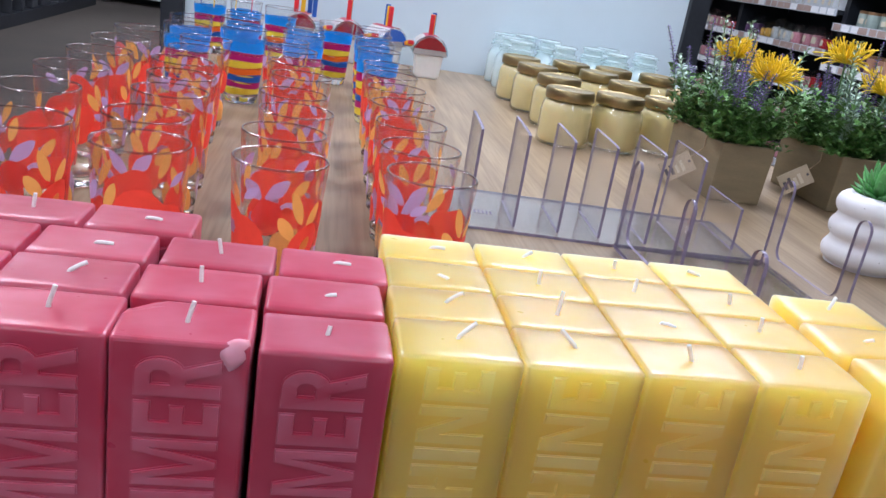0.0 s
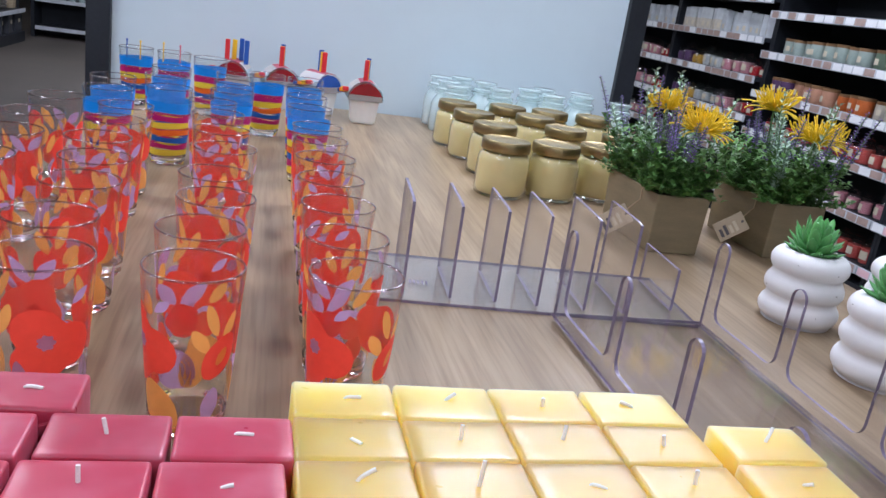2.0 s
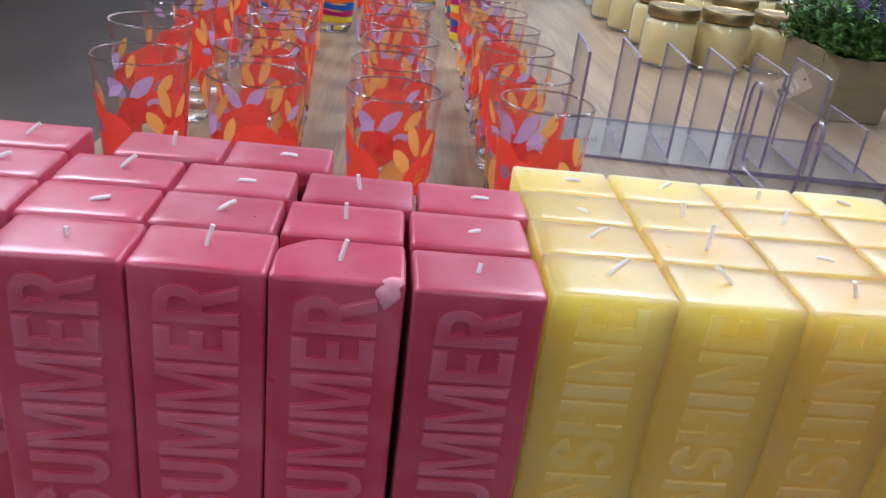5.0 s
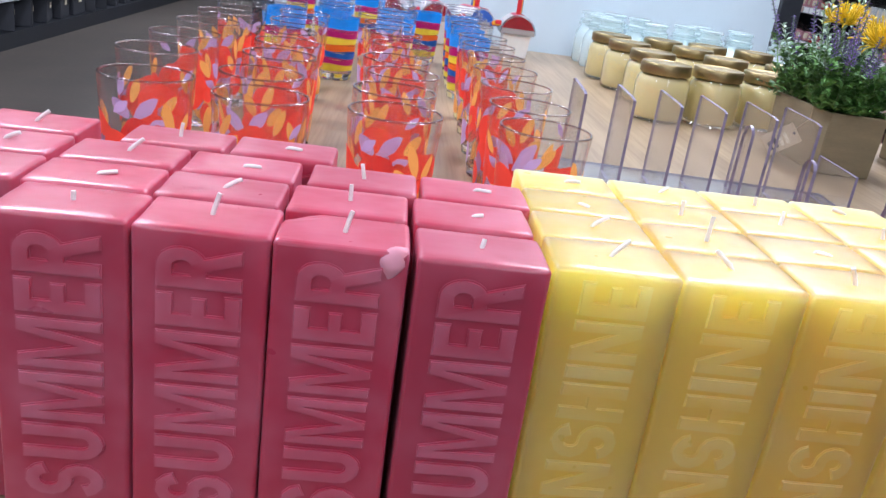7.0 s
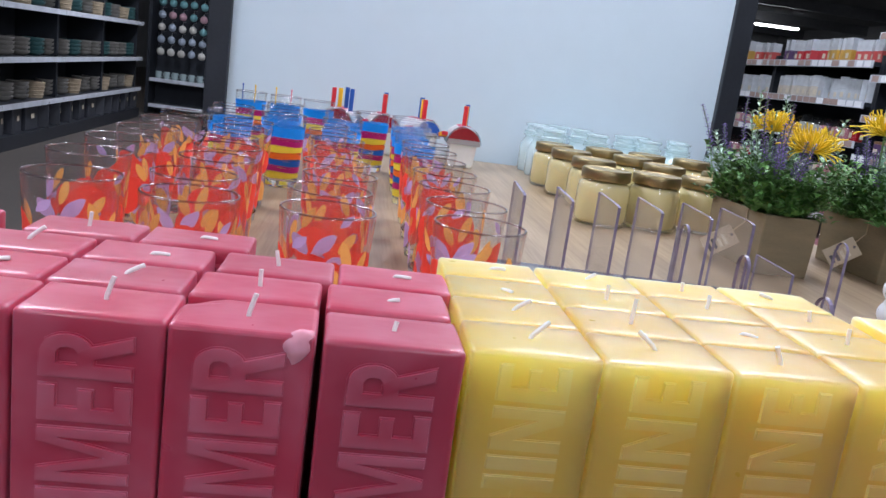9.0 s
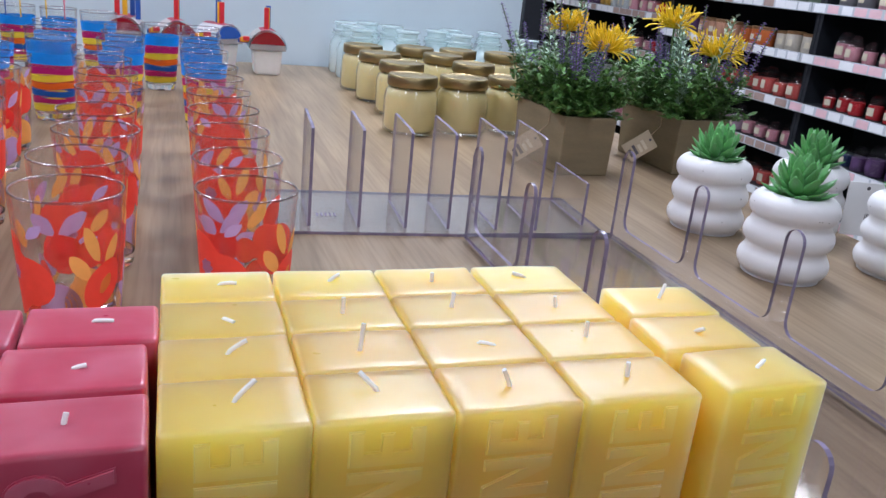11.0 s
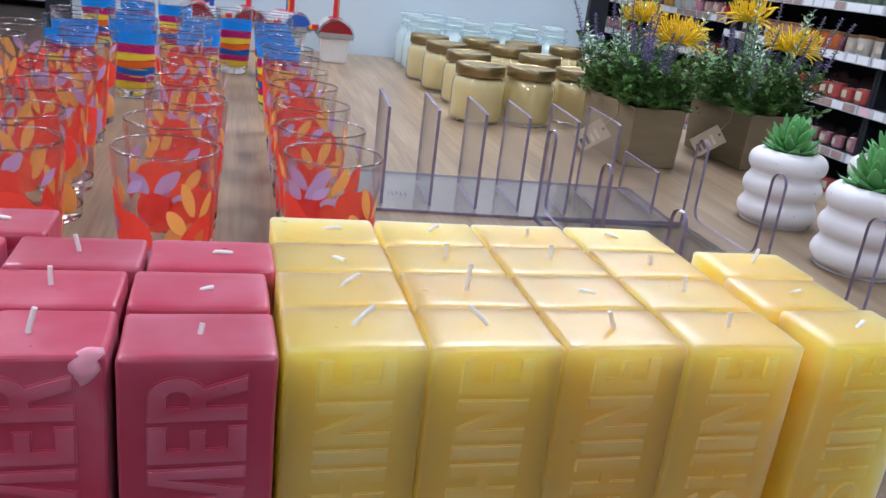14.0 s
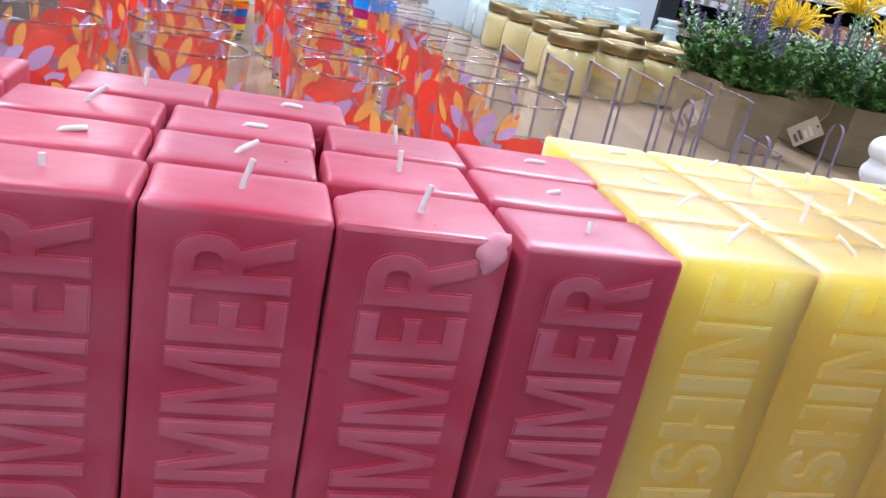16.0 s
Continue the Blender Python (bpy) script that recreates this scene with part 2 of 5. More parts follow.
BRONZE = mat("bronze_lid", (0.35, 0.27, 0.135), 0.38, metal=1.0, var=0.12, scale=40, fine=400, bump=0.05)
# white reflections in the aqua glass are put in as a pale diffuse share
AQUA = clear("aqua_glass", (0.95, 1.0, 1.0), ior=2.1, rough=0.12, edge=1.0, milk=0.15, painted_sheen=0.34)
JARGLASS = clear("jar_glass", (0.98, 0.98, 0.96), ior=1.7, rough=0.04, edge=0.9)
LABELM = mat("paper_label", (0.62, 0.55, 0.42), 0.7, var=0.1, bump=0.05)
DARKPRINT = mat("dark_print", (0.10, 0.09, 0.10), 0.7)
KRAFT = mat("kraft_wood", (0.215, 0.166, 0.095), 0.7, var=0.16, scale=9, fine=120, stretch=(1, 1, 5), bump=0.12)
SOILM = mat("dark_soil", (0.025, 0.02, 0.016), 0.95, bump=0.6)
CARD = mat("kraft_card", (0.47, 0.38, 0.27), 0.8, var=0.08, bump=0.08)
WHITECARD = mat("white_card", (0.80, 0.80, 0.80), 0.6, var=0.03, bump=0.03)
TWINE = mat("jute_twine", (0.40, 0.30, 0.19), 0.9, fine=900, bump=0.4)
CERAMIC = mat("white_ceramic", (0.73, 0.73, 0.74), 0.45, var=0.03, scale=20, fine=120, bump=0.12)
SPECK = mat("grey_speck", (0.25, 0.24, 0.23), 0.7)
SUCC = mat("succulent_green", (0.10, 0.31, 0.10), 0.42, var=0.35, scale=35, fine=200, bump=0.08, random_tone=0.25, sss=0.15, radius=(0.3, 1, 0.2), depth=0.004)
LEAF = mat("leaf_green", (0.09, 0.215, 0.05), 0.5, var=0.65, scale=30, fine=120, bump=0.1)
SAGE = mat("sage_leaf", (0.40, 0.54, 0.44), 0.6, var=0.25, scale=60, bump=0.1)
STEM = mat("stem_green", (0.12, 0.21, 0.08), 0.6, var=0.2)
LAVENDER = mat("lavender_bud", (0.25, 0.17, 0.46), 0.7, var=0.35, scale=80, bump=0.2)
PETAL = mat("yellow_petal", (0.92, 0.62, 0.03), 0.5, var=0.2, scale=40, bump=0.1)
BOARDM = mat("white_board", (0.60, 0.70, 0.75), 0.5, var=0.03, scale=1.5, fine=14, bump=0.03)
BLACK = mat("black_metal", (0.018, 0.021, 0.027), 0.42, var=0.3, scale=6, bump=0.05)
BACKM = mat("dark_back_panel", (0.020, 0.024, 0.032), 0.7, var=0.3, scale=5, bump=0.05)
RAIL = mat("price_rail", (0.55, 0.58, 0.62), 0.35, var=0.15, scale=12, bump=0.03)
TICKET = mat("white_ticket", (0.85, 0.86, 0.88), 0.5, var=0.04)
PINKT = mat("pink_ticket", (0.80, 0.52, 0.56), 0.5, var=0.06)
FLOORM = mat("floor_vinyl", (0.098, 0.082, 0.070), 0.5, var=0.22, scale=2.5, fine=40, bump=0.05)
CEILM = mat("ceiling_paint", (0.28, 0.29, 0.30), 0.8, var=0.06, scale=2)
WALLM = mat("wall_paint", (0.42, 0.43, 0.45), 0.8, var=0.06, scale=2)
STEEL = mat("grey_steel", (0.30, 0.31, 0.33), 0.4, metal=0.8, var=0.1)
TUBE = glow("tube_light", (0.90, 0.93, 1.0), 14.0)
CLOUDY = mat("frosted_plastic", (0.80, 0.79, 0.77), 0.4, var=0.05, sss=0.2, depth=0.005)
SMOKE = mat("grey_plastic", (0.36, 0.33, 0.32), 0.35)
RUBY = mat("red_plastic", (0.30, 0.012, 0.02), 0.25, var=0.15)
PBLUE = mat("blue_plastic", (0.02, 0.10, 0.42), 0.4)
PRED = mat("red_stick", (0.72, 0.025, 0.035), 0.45)
PYEL = mat("yellow_stick", (0.90, 0.55, 0.02), 0.45)
PORG = mat("orange_stick", (0.88, 0.26, 0.02), 0.45)
PPINK = mat("pink_paper", (0.72, 0.16, 0.24), 0.6)
PSKY = mat("pale_blue_paper", (0.62, 0.78, 0.84), 0.6)


# ---- small mesh kit ----
def to_mesh(name, bm, material):
    me = bpy.data.meshes.new(name)
    bm.normal_update()
    bm.to_mesh(me)
    bm.free()
    for mm in (material if isinstance(material, (list, tuple)) else [material]):
        me.materials.append(mm)
    return me


def thing(name, label, category, m=None, group="", kind=""):
    ob = new(name)
    if m is not None:
        ob.matrix_basis = m
    return tagged(ob, label, category, group, kind)


def part(name, bm, material, parent=None, label="", smooth=0):
    me = to_mesh(name, bm, material) if not isinstance(bm, bpy.types.Mesh) else bm
    if smooth:
        for p in me.polygons:
            p.use_smooth = True
        if smooth < 180:
            me.set_sharp_from_angle(angle=radians(smooth))
    ob = new(name, me)
    ob.parent = parent
    if label:
        ob["label"] = label
    return ob


def box(x0, x1, y0, y1, z0, z1, bevel=0.0, seg=2, bm=None):
    bm = bm or bmesh.new()
    g = bmesh.ops.create_cube(bm, size=1.0)
    vs = g["verts"]
    for v in vs:
        v.co = Vector(((x0 + x1) / 2 + v.co.x * (x1 - x0), (y0 + y1) / 2 + v.co.y * (y1 - y0), (z0 + z1) / 2 + v.co.z * (z1 - z0)))
    if bevel:
        es = list({e for v in vs for e in v.link_edges})
        bmesh.ops.bevel(bm, geom=es, offset=bevel, segments=seg, affect="EDGES", profile=0.5)
    return bm


def lathe(profile, seg=32, bm=None, centre=(0, 0)):
    """A turned body from (radius, height) pairs; pairs with radius 0 close it."""
    bm = bm or bmesh.new()
    rings = []
    for r, z in profile:
        if r < 1e-6:
            rings.append([bm.verts.new((centre[0], centre[1], z))])
        else:
            rings.append([bm.verts.new((centre[0] + r * math.cos(2 * math.pi * k / seg), centre[1] + r * math.sin(2 * math.pi * k / seg), z)) for k in range(seg)])
    for a, b in zip(rings, rings[1:]):
        for k in range(seg):
            q = (k + 1) % seg
            if len(a) == 1 and len(b) == 1:
                continue
            if len(a) == 1:
                bm.faces.new((a[0], b[q], b[k]))
            elif len(b) == 1:
                bm.faces.new((a[k], a[q], b[0]))
            else:
                bm.faces.new((a[k], a[q], b[q], b[k]))
    return bm


def tube(points, radius, seg=6, bm=None, taper=1.0):
    """A round rod along points."""
    bm = bm or bmesh.new()
    pts = [Vector(p) for p in points]
    rings = []
    side = None
    for i, p in enumerate(pts):
        d = (pts[min(i + 1, len(pts) - 1)] - pts[max(i - 1, 0)]).normalized()
        if side is None:
            side = d.cross(Vector((0, 0, 1)) if abs(d.z) < 0.9 else Vector((1, 0, 0))).normalized()
        side = (side - d * side.dot(d)).normalized()
        up = side.cross(d)
        r = radius * (1 + (taper - 1) * i / max(1, len(pts) - 1))
        rings.append([bm.verts.new(p + side * r * math.cos(2 * math.pi * k / seg) + up * r * math.sin(2 * math.pi * k / seg)) for k in range(seg)])
    for a, b in zip(rings, rings[1:]):
        for k in range(seg):
            bm.faces.new((a[k], a[(k + 1) % seg], b[(k + 1) % seg], b[k]))
    bm.faces.new(rings[0][::-1])
    bm.faces.new(rings[-1])
    return bm


def plate(outline, thick, axis="x", at=0.0):
    """A flat sheet cut to an outline of (u, z) pairs; axis is its normal. Faces: material 0, rim: material 1."""
    bm = bmesh.new()
    place = (lambda u, z, o: (at + o, u, z)) if axis == "x" else (lambda u, z, o: (u, at + o, z))
    a = [bm.verts.new(place(u, z, -thick / 2)) for u, z in outline]
    b = [bm.verts.new(place(u, z, thick / 2)) for u, z in outline]
    bm.faces.new(a)
    bm.faces.new(b[::-1])
    n = len(a)
    for k in range(n):
        f = bm.faces.new((a[k], b[k], b[(k + 1) % n], a[(k + 1) % n]))
        f.material_index = 1
    return bm


def stroke(points, half):
    """Outline of a thick line through points, as one closed polygon."""
    left, right = [], []
    n = len(points)
    for k in range(n):
        ax, ay = points[max(k - 1, 0)]
        bx, by = points[min(k + 1, n - 1)]
        d = math.hypot(bx - ax, by - ay)
        nx, ny = -(by - ay) / d * half, (bx - ax) / d * half
        left.append((points[k][0] + nx, points[k][1] + ny))
        right.append((points[k][0] - nx, points[k][1] - ny))
    return left + right[::-1]


def arc(cx, cy, rx, ry, a0, a1, n=9):
    return [(cx + rx * math.cos(radians(a0 + (a1 - a0) * k / (n - 1))), cy + ry * math.sin(radians(a0 + (a1 - a0) * k / (n - 1)))) for k in range(n)]


def capital(ch):
    """Outlines of a fat condensed capital, one unit high; width comes with it."""
    w, s = 0.57, 0.205
    if ch == "I":
        return s, [[(0, 0), (s, 0), (s, 1), (0, 1)]]
    if ch == "E":
        return 0.5, [[(0, 0), (0.5, 0), (0.5, s), (s, s), (s, 0.41), (0.45, 0.41), (0.45, 0.59), (s, 0.59), (s, 1 - s), (0.5, 1 - s), (0.5, 1), (0, 1)]]
    if ch == "H":
        return w, [[(0, 0), (s, 0), (s, 0.41), (w - s, 0.41), (w - s, 0), (w, 0), (w, 1), (w - s, 1), (w - s, 0.59), (s, 0.59), (s, 1), (0, 1)]]
    if ch == "N":
        return 0.6, [[(0, 0), (0.17, 0), (0.17, 0.58), (0.41, 0), (0.6, 0), (0.6, 1), (0.43, 1), (0.43, 0.44), (0.2, 1), (0, 1)]]
    if ch == "M":
        return 0.76, [[(0, 0), (0.16, 0), (0.16, 0.62), (0.31, 0.0), (0.45, 0.0), (0.60, 0.62), (0.60, 0), (0.76, 0), (0.76, 1), (0.55, 1), (0.38, 0.36), (0.21, 1), (0, 1)]]
    if ch == "U":
        return w, [stroke([(s / 2, 1), (s / 2, 0.6)] + arc(w / 2, 0.29, w / 2 - s / 2, 0.29 - s / 2, 180, 360) + [(w - s / 2, 0.6), (w - s / 2, 1)], s / 2)]
    if ch == "S":
        c = arc(0.28, 0.70, 0.185, 0.205, 8, 250) + [(0.30, 0.50)] + arc(0.28, 0.30, 0.185, 0.205, 70, -172)
        return 0.56, [stroke(c, s / 2)]
    outer = [(0, 0), (s, 0), (s, 0.40), (0.25, 0.40), (0.40, 0), (0.61, 0), (0.455, 0.44)] + arc(0.34, 0.70, 0.2575, 0.30, -52, 90) + [(0, 1)]
    hole = [(s, 1 - s), (0.32, 1 - s)] + arc(0.33, 0.70, 0.062, 0.092, 80, -80, 5) + [(0.32, 0.40 + s), (s, 0.40 + s)]
    return 0.6, [outer, hole]


def word_outlines(text, height, length):
    """Outlines of a word of capitals lying along u, fitted to the given length and height."""
    out, x = [], 0.0
    for ch in text:
        w, outlines = capital(ch)
        out.append([[(x + u, v) for u, v in line] for line in outlines])
        x += w + 0.075
    x -= 0.075
    return [[[(u / x * length, v * height) for u, v in line] for line in letter] for letter in out]


# ---- the shop: floor, walls, ceiling, tube lights ----
def setting(name, bm, material, label):
    return tagged(part(name, bm, material), label, name.split("_")[0], kind="structure")


X0, X1, Y0, Y1 = -6.0, 12.0, -5.0, 24.0
setting("floor", box(X0, X1, Y0, Y1, -0.1, 0.0), FLOORM, "dark brown vinyl shop floor")
setting("ceiling", box(X0, X1, Y0, Y1, CEIL, CEIL + 0.1), CEILM, "grey painted open shop ceiling")
setting("wall_west", box(X0 - 0.15, X0, Y0, Y1, 0, CEIL), WALLM, "plain grey painted shop wall")
setting("wall_east", box(X1, X1 + 0.15, Y0, Y1, 0, CEIL), WALLM, "plain grey painted shop wall")
setting("wall_south", box(X0 - 0.15, X1 + 0.15, Y0 - 0.15, Y0, 0, CEIL), WALLM, "plain grey painted shop wall")
setting("wall_north", box(X0 - 0.15, X1 + 0.15, Y1, Y1 + 0.15, 0, CEIL), WALLM, "plain grey painted shop wall")
for k in range(8):
    bm = box(X0, X1, 1.5 + 3 * k, 1.62 + 3 * k, CEIL - 0.22, CEIL - 0.004)
    setting("ceiling_beam", bm, STEEL, "grey steel beam under the shop ceiling")


def strip_light(x, y):
    t = thing("strip_light", "white fluorescent strip light hung from the ceiling", "light", pose(x, y, CEIL - 0.42), "ceiling strip lights")
    part("housing", box(-0.06, 0.06, -0.75, 0.75, 0.03, 0.08, 0.008), STEEL, t, "grey steel housing")
    bm = tube([(0, -0.72, 0), (0, 0.72, 0)], 0.026, 12)
    part("tube", bm, TUBE, t, "glowing white tube", smooth=40)
    for s in (-0.5, 0.5):
        part("hanger", tube([(0, s, 0.08), (0, s, 0.42)], 0.004), STEEL, t)
    return t


first = strip_light(-3.6, -3.0)
for gx in (-3.6, -1.3, 1.0, 3.3, 5.6):
    for gy in (-3.0, 0.3, 3.0, 5.6, 8.2, 10.8, 13.4):
        if (gx, gy) not in ((-3.6, -3.0), (3.3, 5.6)):
            copy_thing(first, pose(gx, gy, CEIL - 0.42))
copy_thing(first, pose(8.95, 18.5, CEIL - 0.42, 0, 0, 80))
# unseen area lamps added to brighten table, board and shelves, not matched to the tubes
for gx, gy, watts in ((-1.3, -0.4, 17), (1.0, -0.4, 14), (-1.3, 2.2, 73), (1.0, 2.2, 60), (2.15, 3.4, 44), (-1.3, -3.0, 33), (1.0, -3.0, 40), (-1.3, 8.2, 80)):
    la = bpy.data.lights.new("strip_lamp", "AREA")
    la.shape, la.size, la.size_y, la.energy, la.color = "RECTANGLE", 0.3, 1.8, watts, (0.80, 0.852, 1.04)
    new("strip_lamp", la).matrix_basis = pose(gx, gy, CEIL - 0.47)

# ---- display table with its back board ----
TX0, TX1, TY0, TY1 = -0.315, 1.14, 0.19, 2.66
table = thing("display_table", "shop display table with a pale oak laminate top", "table")
part("tabletop", box(TX0, TX1, TY0, TY1, TABLE - 0.04, TABLE, 0.002), OAK, table, "pale oak laminate top")
part("apron", box(TX0 + 0.03, TX1 - 0.03, TY0 + 0.03, TY1 - 0.03, TABLE - 0.14, TABLE - 0.041, 0.002), BLACK, table, "black metal apron")
for lx in (TX0 + 0.06, TX1 - 0.06):
    for ly in (TY0 + 0.06, TY1 - 0.06):
        part("leg", box(lx - 0.025, lx + 0.025, ly - 0.025, ly + 0.025, 0, TABLE - 0.141, 0.003), BLACK, table, "black metal leg")

board = thing("back_board", "pale grey-white panel in a black metal frame behind the table", "panel")
part("panel", box(-0.385, 1.235, 2.685, 2.71, 0.30, 2.1), BOARDM, board)
for x0, x1 in ((-0.455, -0.386), (1.236, 1.305)):
    part("post", box(x0, x1, 2.665, 2.735, 0.0, 2.17, 0.003), BLACK, board, "black metal post")
part("top_rail", box(-0.385, 1.235, 2.667, 2.733, 2.101, 2.169, 0.003), BLACK, board)
part("bottom_rail", box(-0.385, 1.235, 2.667, 2.733, 0.23, 0.299, 0.003), BLACK, board)


# ---- block candles ----
CW, CD, CH = 0.0575, 0.0395, 0.1775


def candle_mesh(name, seed, material, word, worn=None):
    """A cast block with a word in relief running up its front, all one skin."""
    text, high, long, drop, raised = word
    rnd = random.Random(seed)
    bm = box(0, CW, 0, CD, 0, CH, 0.0023, 3)
    bmesh.ops.subdivide_edges(bm, edges=[e for e in bm.edges if e.calc_length() > 0.02], cuts=6, use_grid_fill=True)
    bm.normal_update()
    bmesh.ops.delete(bm, geom=[f for f in bm.faces if f.normal.y < -0.99 and all(v.co.y < 1e-5 for v in f.verts)], context="FACES")
    off = Vector((rnd.random() * 9, rnd.random() * 9, rnd.random() * 9))
    for v in bm.verts:
        if v.co.y < 1e-5:
            continue
        n = noise.noise_vector(v.co * 45 + off) * 0.00035
        n += noise.noise_vector(v.co * 14 + off) * 0.0005
        if v.co.z < 0.001:
            n.z = 0
        if worn:
            near = max(0.0, 1 - (v.co - Vector(worn)).length / 0.014)
            n += (Vector((CW / 2, CD / 2, CH - 0.02)) - v.co).normalized() * 0.006 * near
        v.co += n
    rim = [e for e in bm.edges if len(e.link_faces) == 1]
    ground, crowns = list(rim), []
    for letter in word_outlines(text, high, long):
        edges = []
        for outline in letter:
            at = [(CW / 2 + high / 2 - v, CH - drop - long + u) for u, v in outline]
            low = [bm.verts.new((x, 0.0, z)) for x, z in at]
            top = [bm.verts.new((x, -raised, z)) for x, z in at]
            n = len(at)
            for k in range(n):
                bm.faces.new((low[k], low[(k + 1) % n], top[(k + 1) % n], top[k]))
                ground.append(bm.edges.get((low[k], low[(k + 1) % n])))
                edges.append(bm.edges.get((top[k], top[(k + 1) % n])))
        bmesh.ops.triangle_fill(bm, use_beauty=True, use_dissolve=False, edges=edges)
        crowns += edges
    bmesh.ops.triangle_fill(bm, use_beauty=True, use_dissolve=False, edges=ground, normal=(0, -1, 0))
    bmesh.ops.recalc_face_normals(bm, faces=bm.faces)
    bmesh.ops.bevel(bm, geom=crowns, offset=raised * 0.55, segments=2, affect="EDGES")
    return to_mesh(name, bm, material)


def wick_mesh(turn, lean, length, seed):
    rnd = random.Random(seed)
    a, b = radians(turn), radians(lean)
    pts = []
    p = Vector((0, 0, -0.001))
    for k in range(6):
        pts.append(p.copy())
        bend = b * (0.55 if k == 0 else 1.0 + 0.05 * k)
        d = Vector((math.cos(a) * math.sin(bend), math.sin(a) * math.sin(bend), math.cos(bend)))
        p = p + d * length / 5
        a += rnd.uniform(-0.15, 0.15)
    return to_mesh("wick", tube(pts, 0.0011, 7), COTTON)


WORDS = {"pink": ("SUMMER", 0.0365, 0.132, 0.0075, 0.0013), "yellow": ("SUNSHINE", 0.0315, 0.156, 0.0050, 0.0011)}
candle_meshes = {}
for tone, material in (("pink", PINK), ("yellow", YELLOW)):
    candle_meshes[tone] = [candle_mesh("wax_body", s + len(tone), material, WORDS[tone]) for s in range(5)]


def candle(tone, x, y, i, wick, turn=0.0, lean=0.0):
    what = {"pink": "rose-pink block candle with the word SUMMER in relief", "yellow": "pale yellow block candle with the word SUNSHINE in relief"}[tone]
    c = thing("block_candle", what, "candle", pose(x, y, TABLE + 0.0005, 0, lean, turn), tone + " block candles")
    body = part("wax_body", candle_meshes[tone][i % 5], None, c, smooth=40)
    w = part("wick", wick_mesh(*wick, i), None, c, "short white cotton wick", smooth=50)
    w.location = (CW / 2, CD / 2 + 0.002 * math.sin(i * 2.1), CH)
    return c


# each wick: the way it turns, how far it leans (degrees), its length
PINK_WICKS = [(90, 5, 0.005), (20, 15, 0.011), (20, 15, 0.011), (60, 20, 0.005),
              (10, 60, 0.009), (10, 75, 0.010), (20, 60, 0.010), (110, 5, 0.009), (10, 72, 0.006),
              (15, 60, 0.009), (20, 45, 0.011), (0, 82, 0.010), (150, 12, 0.009), (-5, 82, 0.010),
              (20, 45, 0.010), (40, 8, 0.009), (-5, 82, 0.010), (30, 40, 0.009), (0, 80, 0.010)]
YELLOW_WICKS = [(30, 50, 0.013), (150, 52, 0.012), (170, 22, 0.010), (90, 5, 0.008),
                (20, 55, 0.011), (60, 12, 0.014), (-20, 85, 0.009), (90, 5, 0.009),
                (-50, 80, 0.008), (80, 8, 0.009), (60, 25, 0.009), (120, 10, 0.007),
                (0, 80, 0.010), (30, 60, 0.008), (90, 5, 0.006), (160, 70, 0.009),
                (20, 84, 0.013), (-60, 50, 0.006), (35, 45, 0.011)]
pink_spots = [(-0.1345, 0.2762), (-0.0758, 0.2764), (-0.0172, 0.2755), (0.0440, 0.2728),
              (-0.1985, 0.3168), (-0.1385, 0.3172), (-0.0790, 0.3174), (-0.0180, 0.3174), (0.0425, 0.3172),
              (-0.2005, 0.3585), (-0.1380, 0.3585), (-0.0775, 0.3585), (-0.0135, 0.3590), (0.0465, 0.3590),
              (-0.2015, 0.4010), (-0.1215, 0.4010), (-0.0615, 0.4012), (-0.2610, 0.3600), (-0.2620, 0.4020)]
for i, (x, y) in enumerate(pink_spots):
    c = candle("pink", x, y, i, PINK_WICKS[i], turn=(0.4, -0.3, 0.2, 0.9, -0.5)[i % 5])
    if i == 3:
        own = candle_meshes["pink"][1].copy()
        own.materials.clear()
        own.materials.append(DEEP)
        next(k for k in c.children if k.name.startswith("wax_body")).data = own
        c["label"] = "deep rose block candle with the word SUMMER in relief"
    if i == 2:
        next(k for k in c.children if k.name.startswith("wax_body")).data = candle_mesh("wax_body", 7, PINK, WORDS["pink"], (0, CD, CH))
        bm = bmesh.new()
        bmesh.ops.create_icosphere(bm, subdivisions=3, radius=1.0)
        for v in bm.verts:
            n = 1 + 0.22 * noise.noise(v.co * 1.7) + 0.08 * noise.noise(v.co * 5.0)
            down = max(0.0, -v.co.z)
            v.co = Vector((v.co.x * 0.0072 * n * (1 - 0.35 * down), v.co.y * 0.0048 * n, v.co.z * 0.0078 * n)) + Vector((CW - 0.0052, 0.0032, CH - 0.0062))
            v.co.x += 0.25 * (v.co.z - CH)
        part("wax_flake", bm, CRUMB, c, "pale flake of chipped wax on the corner", smooth=40)
yellow_spots = [(0.1042 + 0.0587 * k, 0.2800 + 0.0405 * r) for r in range(4) for k in range(4)]
for i, (x, y) in enumerate(yellow_spots):
    candle("yellow", x, y, i + 3, YELLOW_WICKS[i], turn=(0.3, -0.2, 0.4, -0.4)[i % 4])
for i, (x, y, turn) in enumerate(((0.3525, 0.2800, 2.5), (0.3450, 0.3225, -1.0), (0.3490, 0.3648, -1.5))):
    candle("yellow", x, y, i + 23, YELLOW_WICKS[16 + i], turn=turn)


# ---- tumblers ----
GH, GR, GB = 0.150, 0.0440, 0.0335


def wall_radius(z):
    return GB + (GR - GB) * (z / GH)


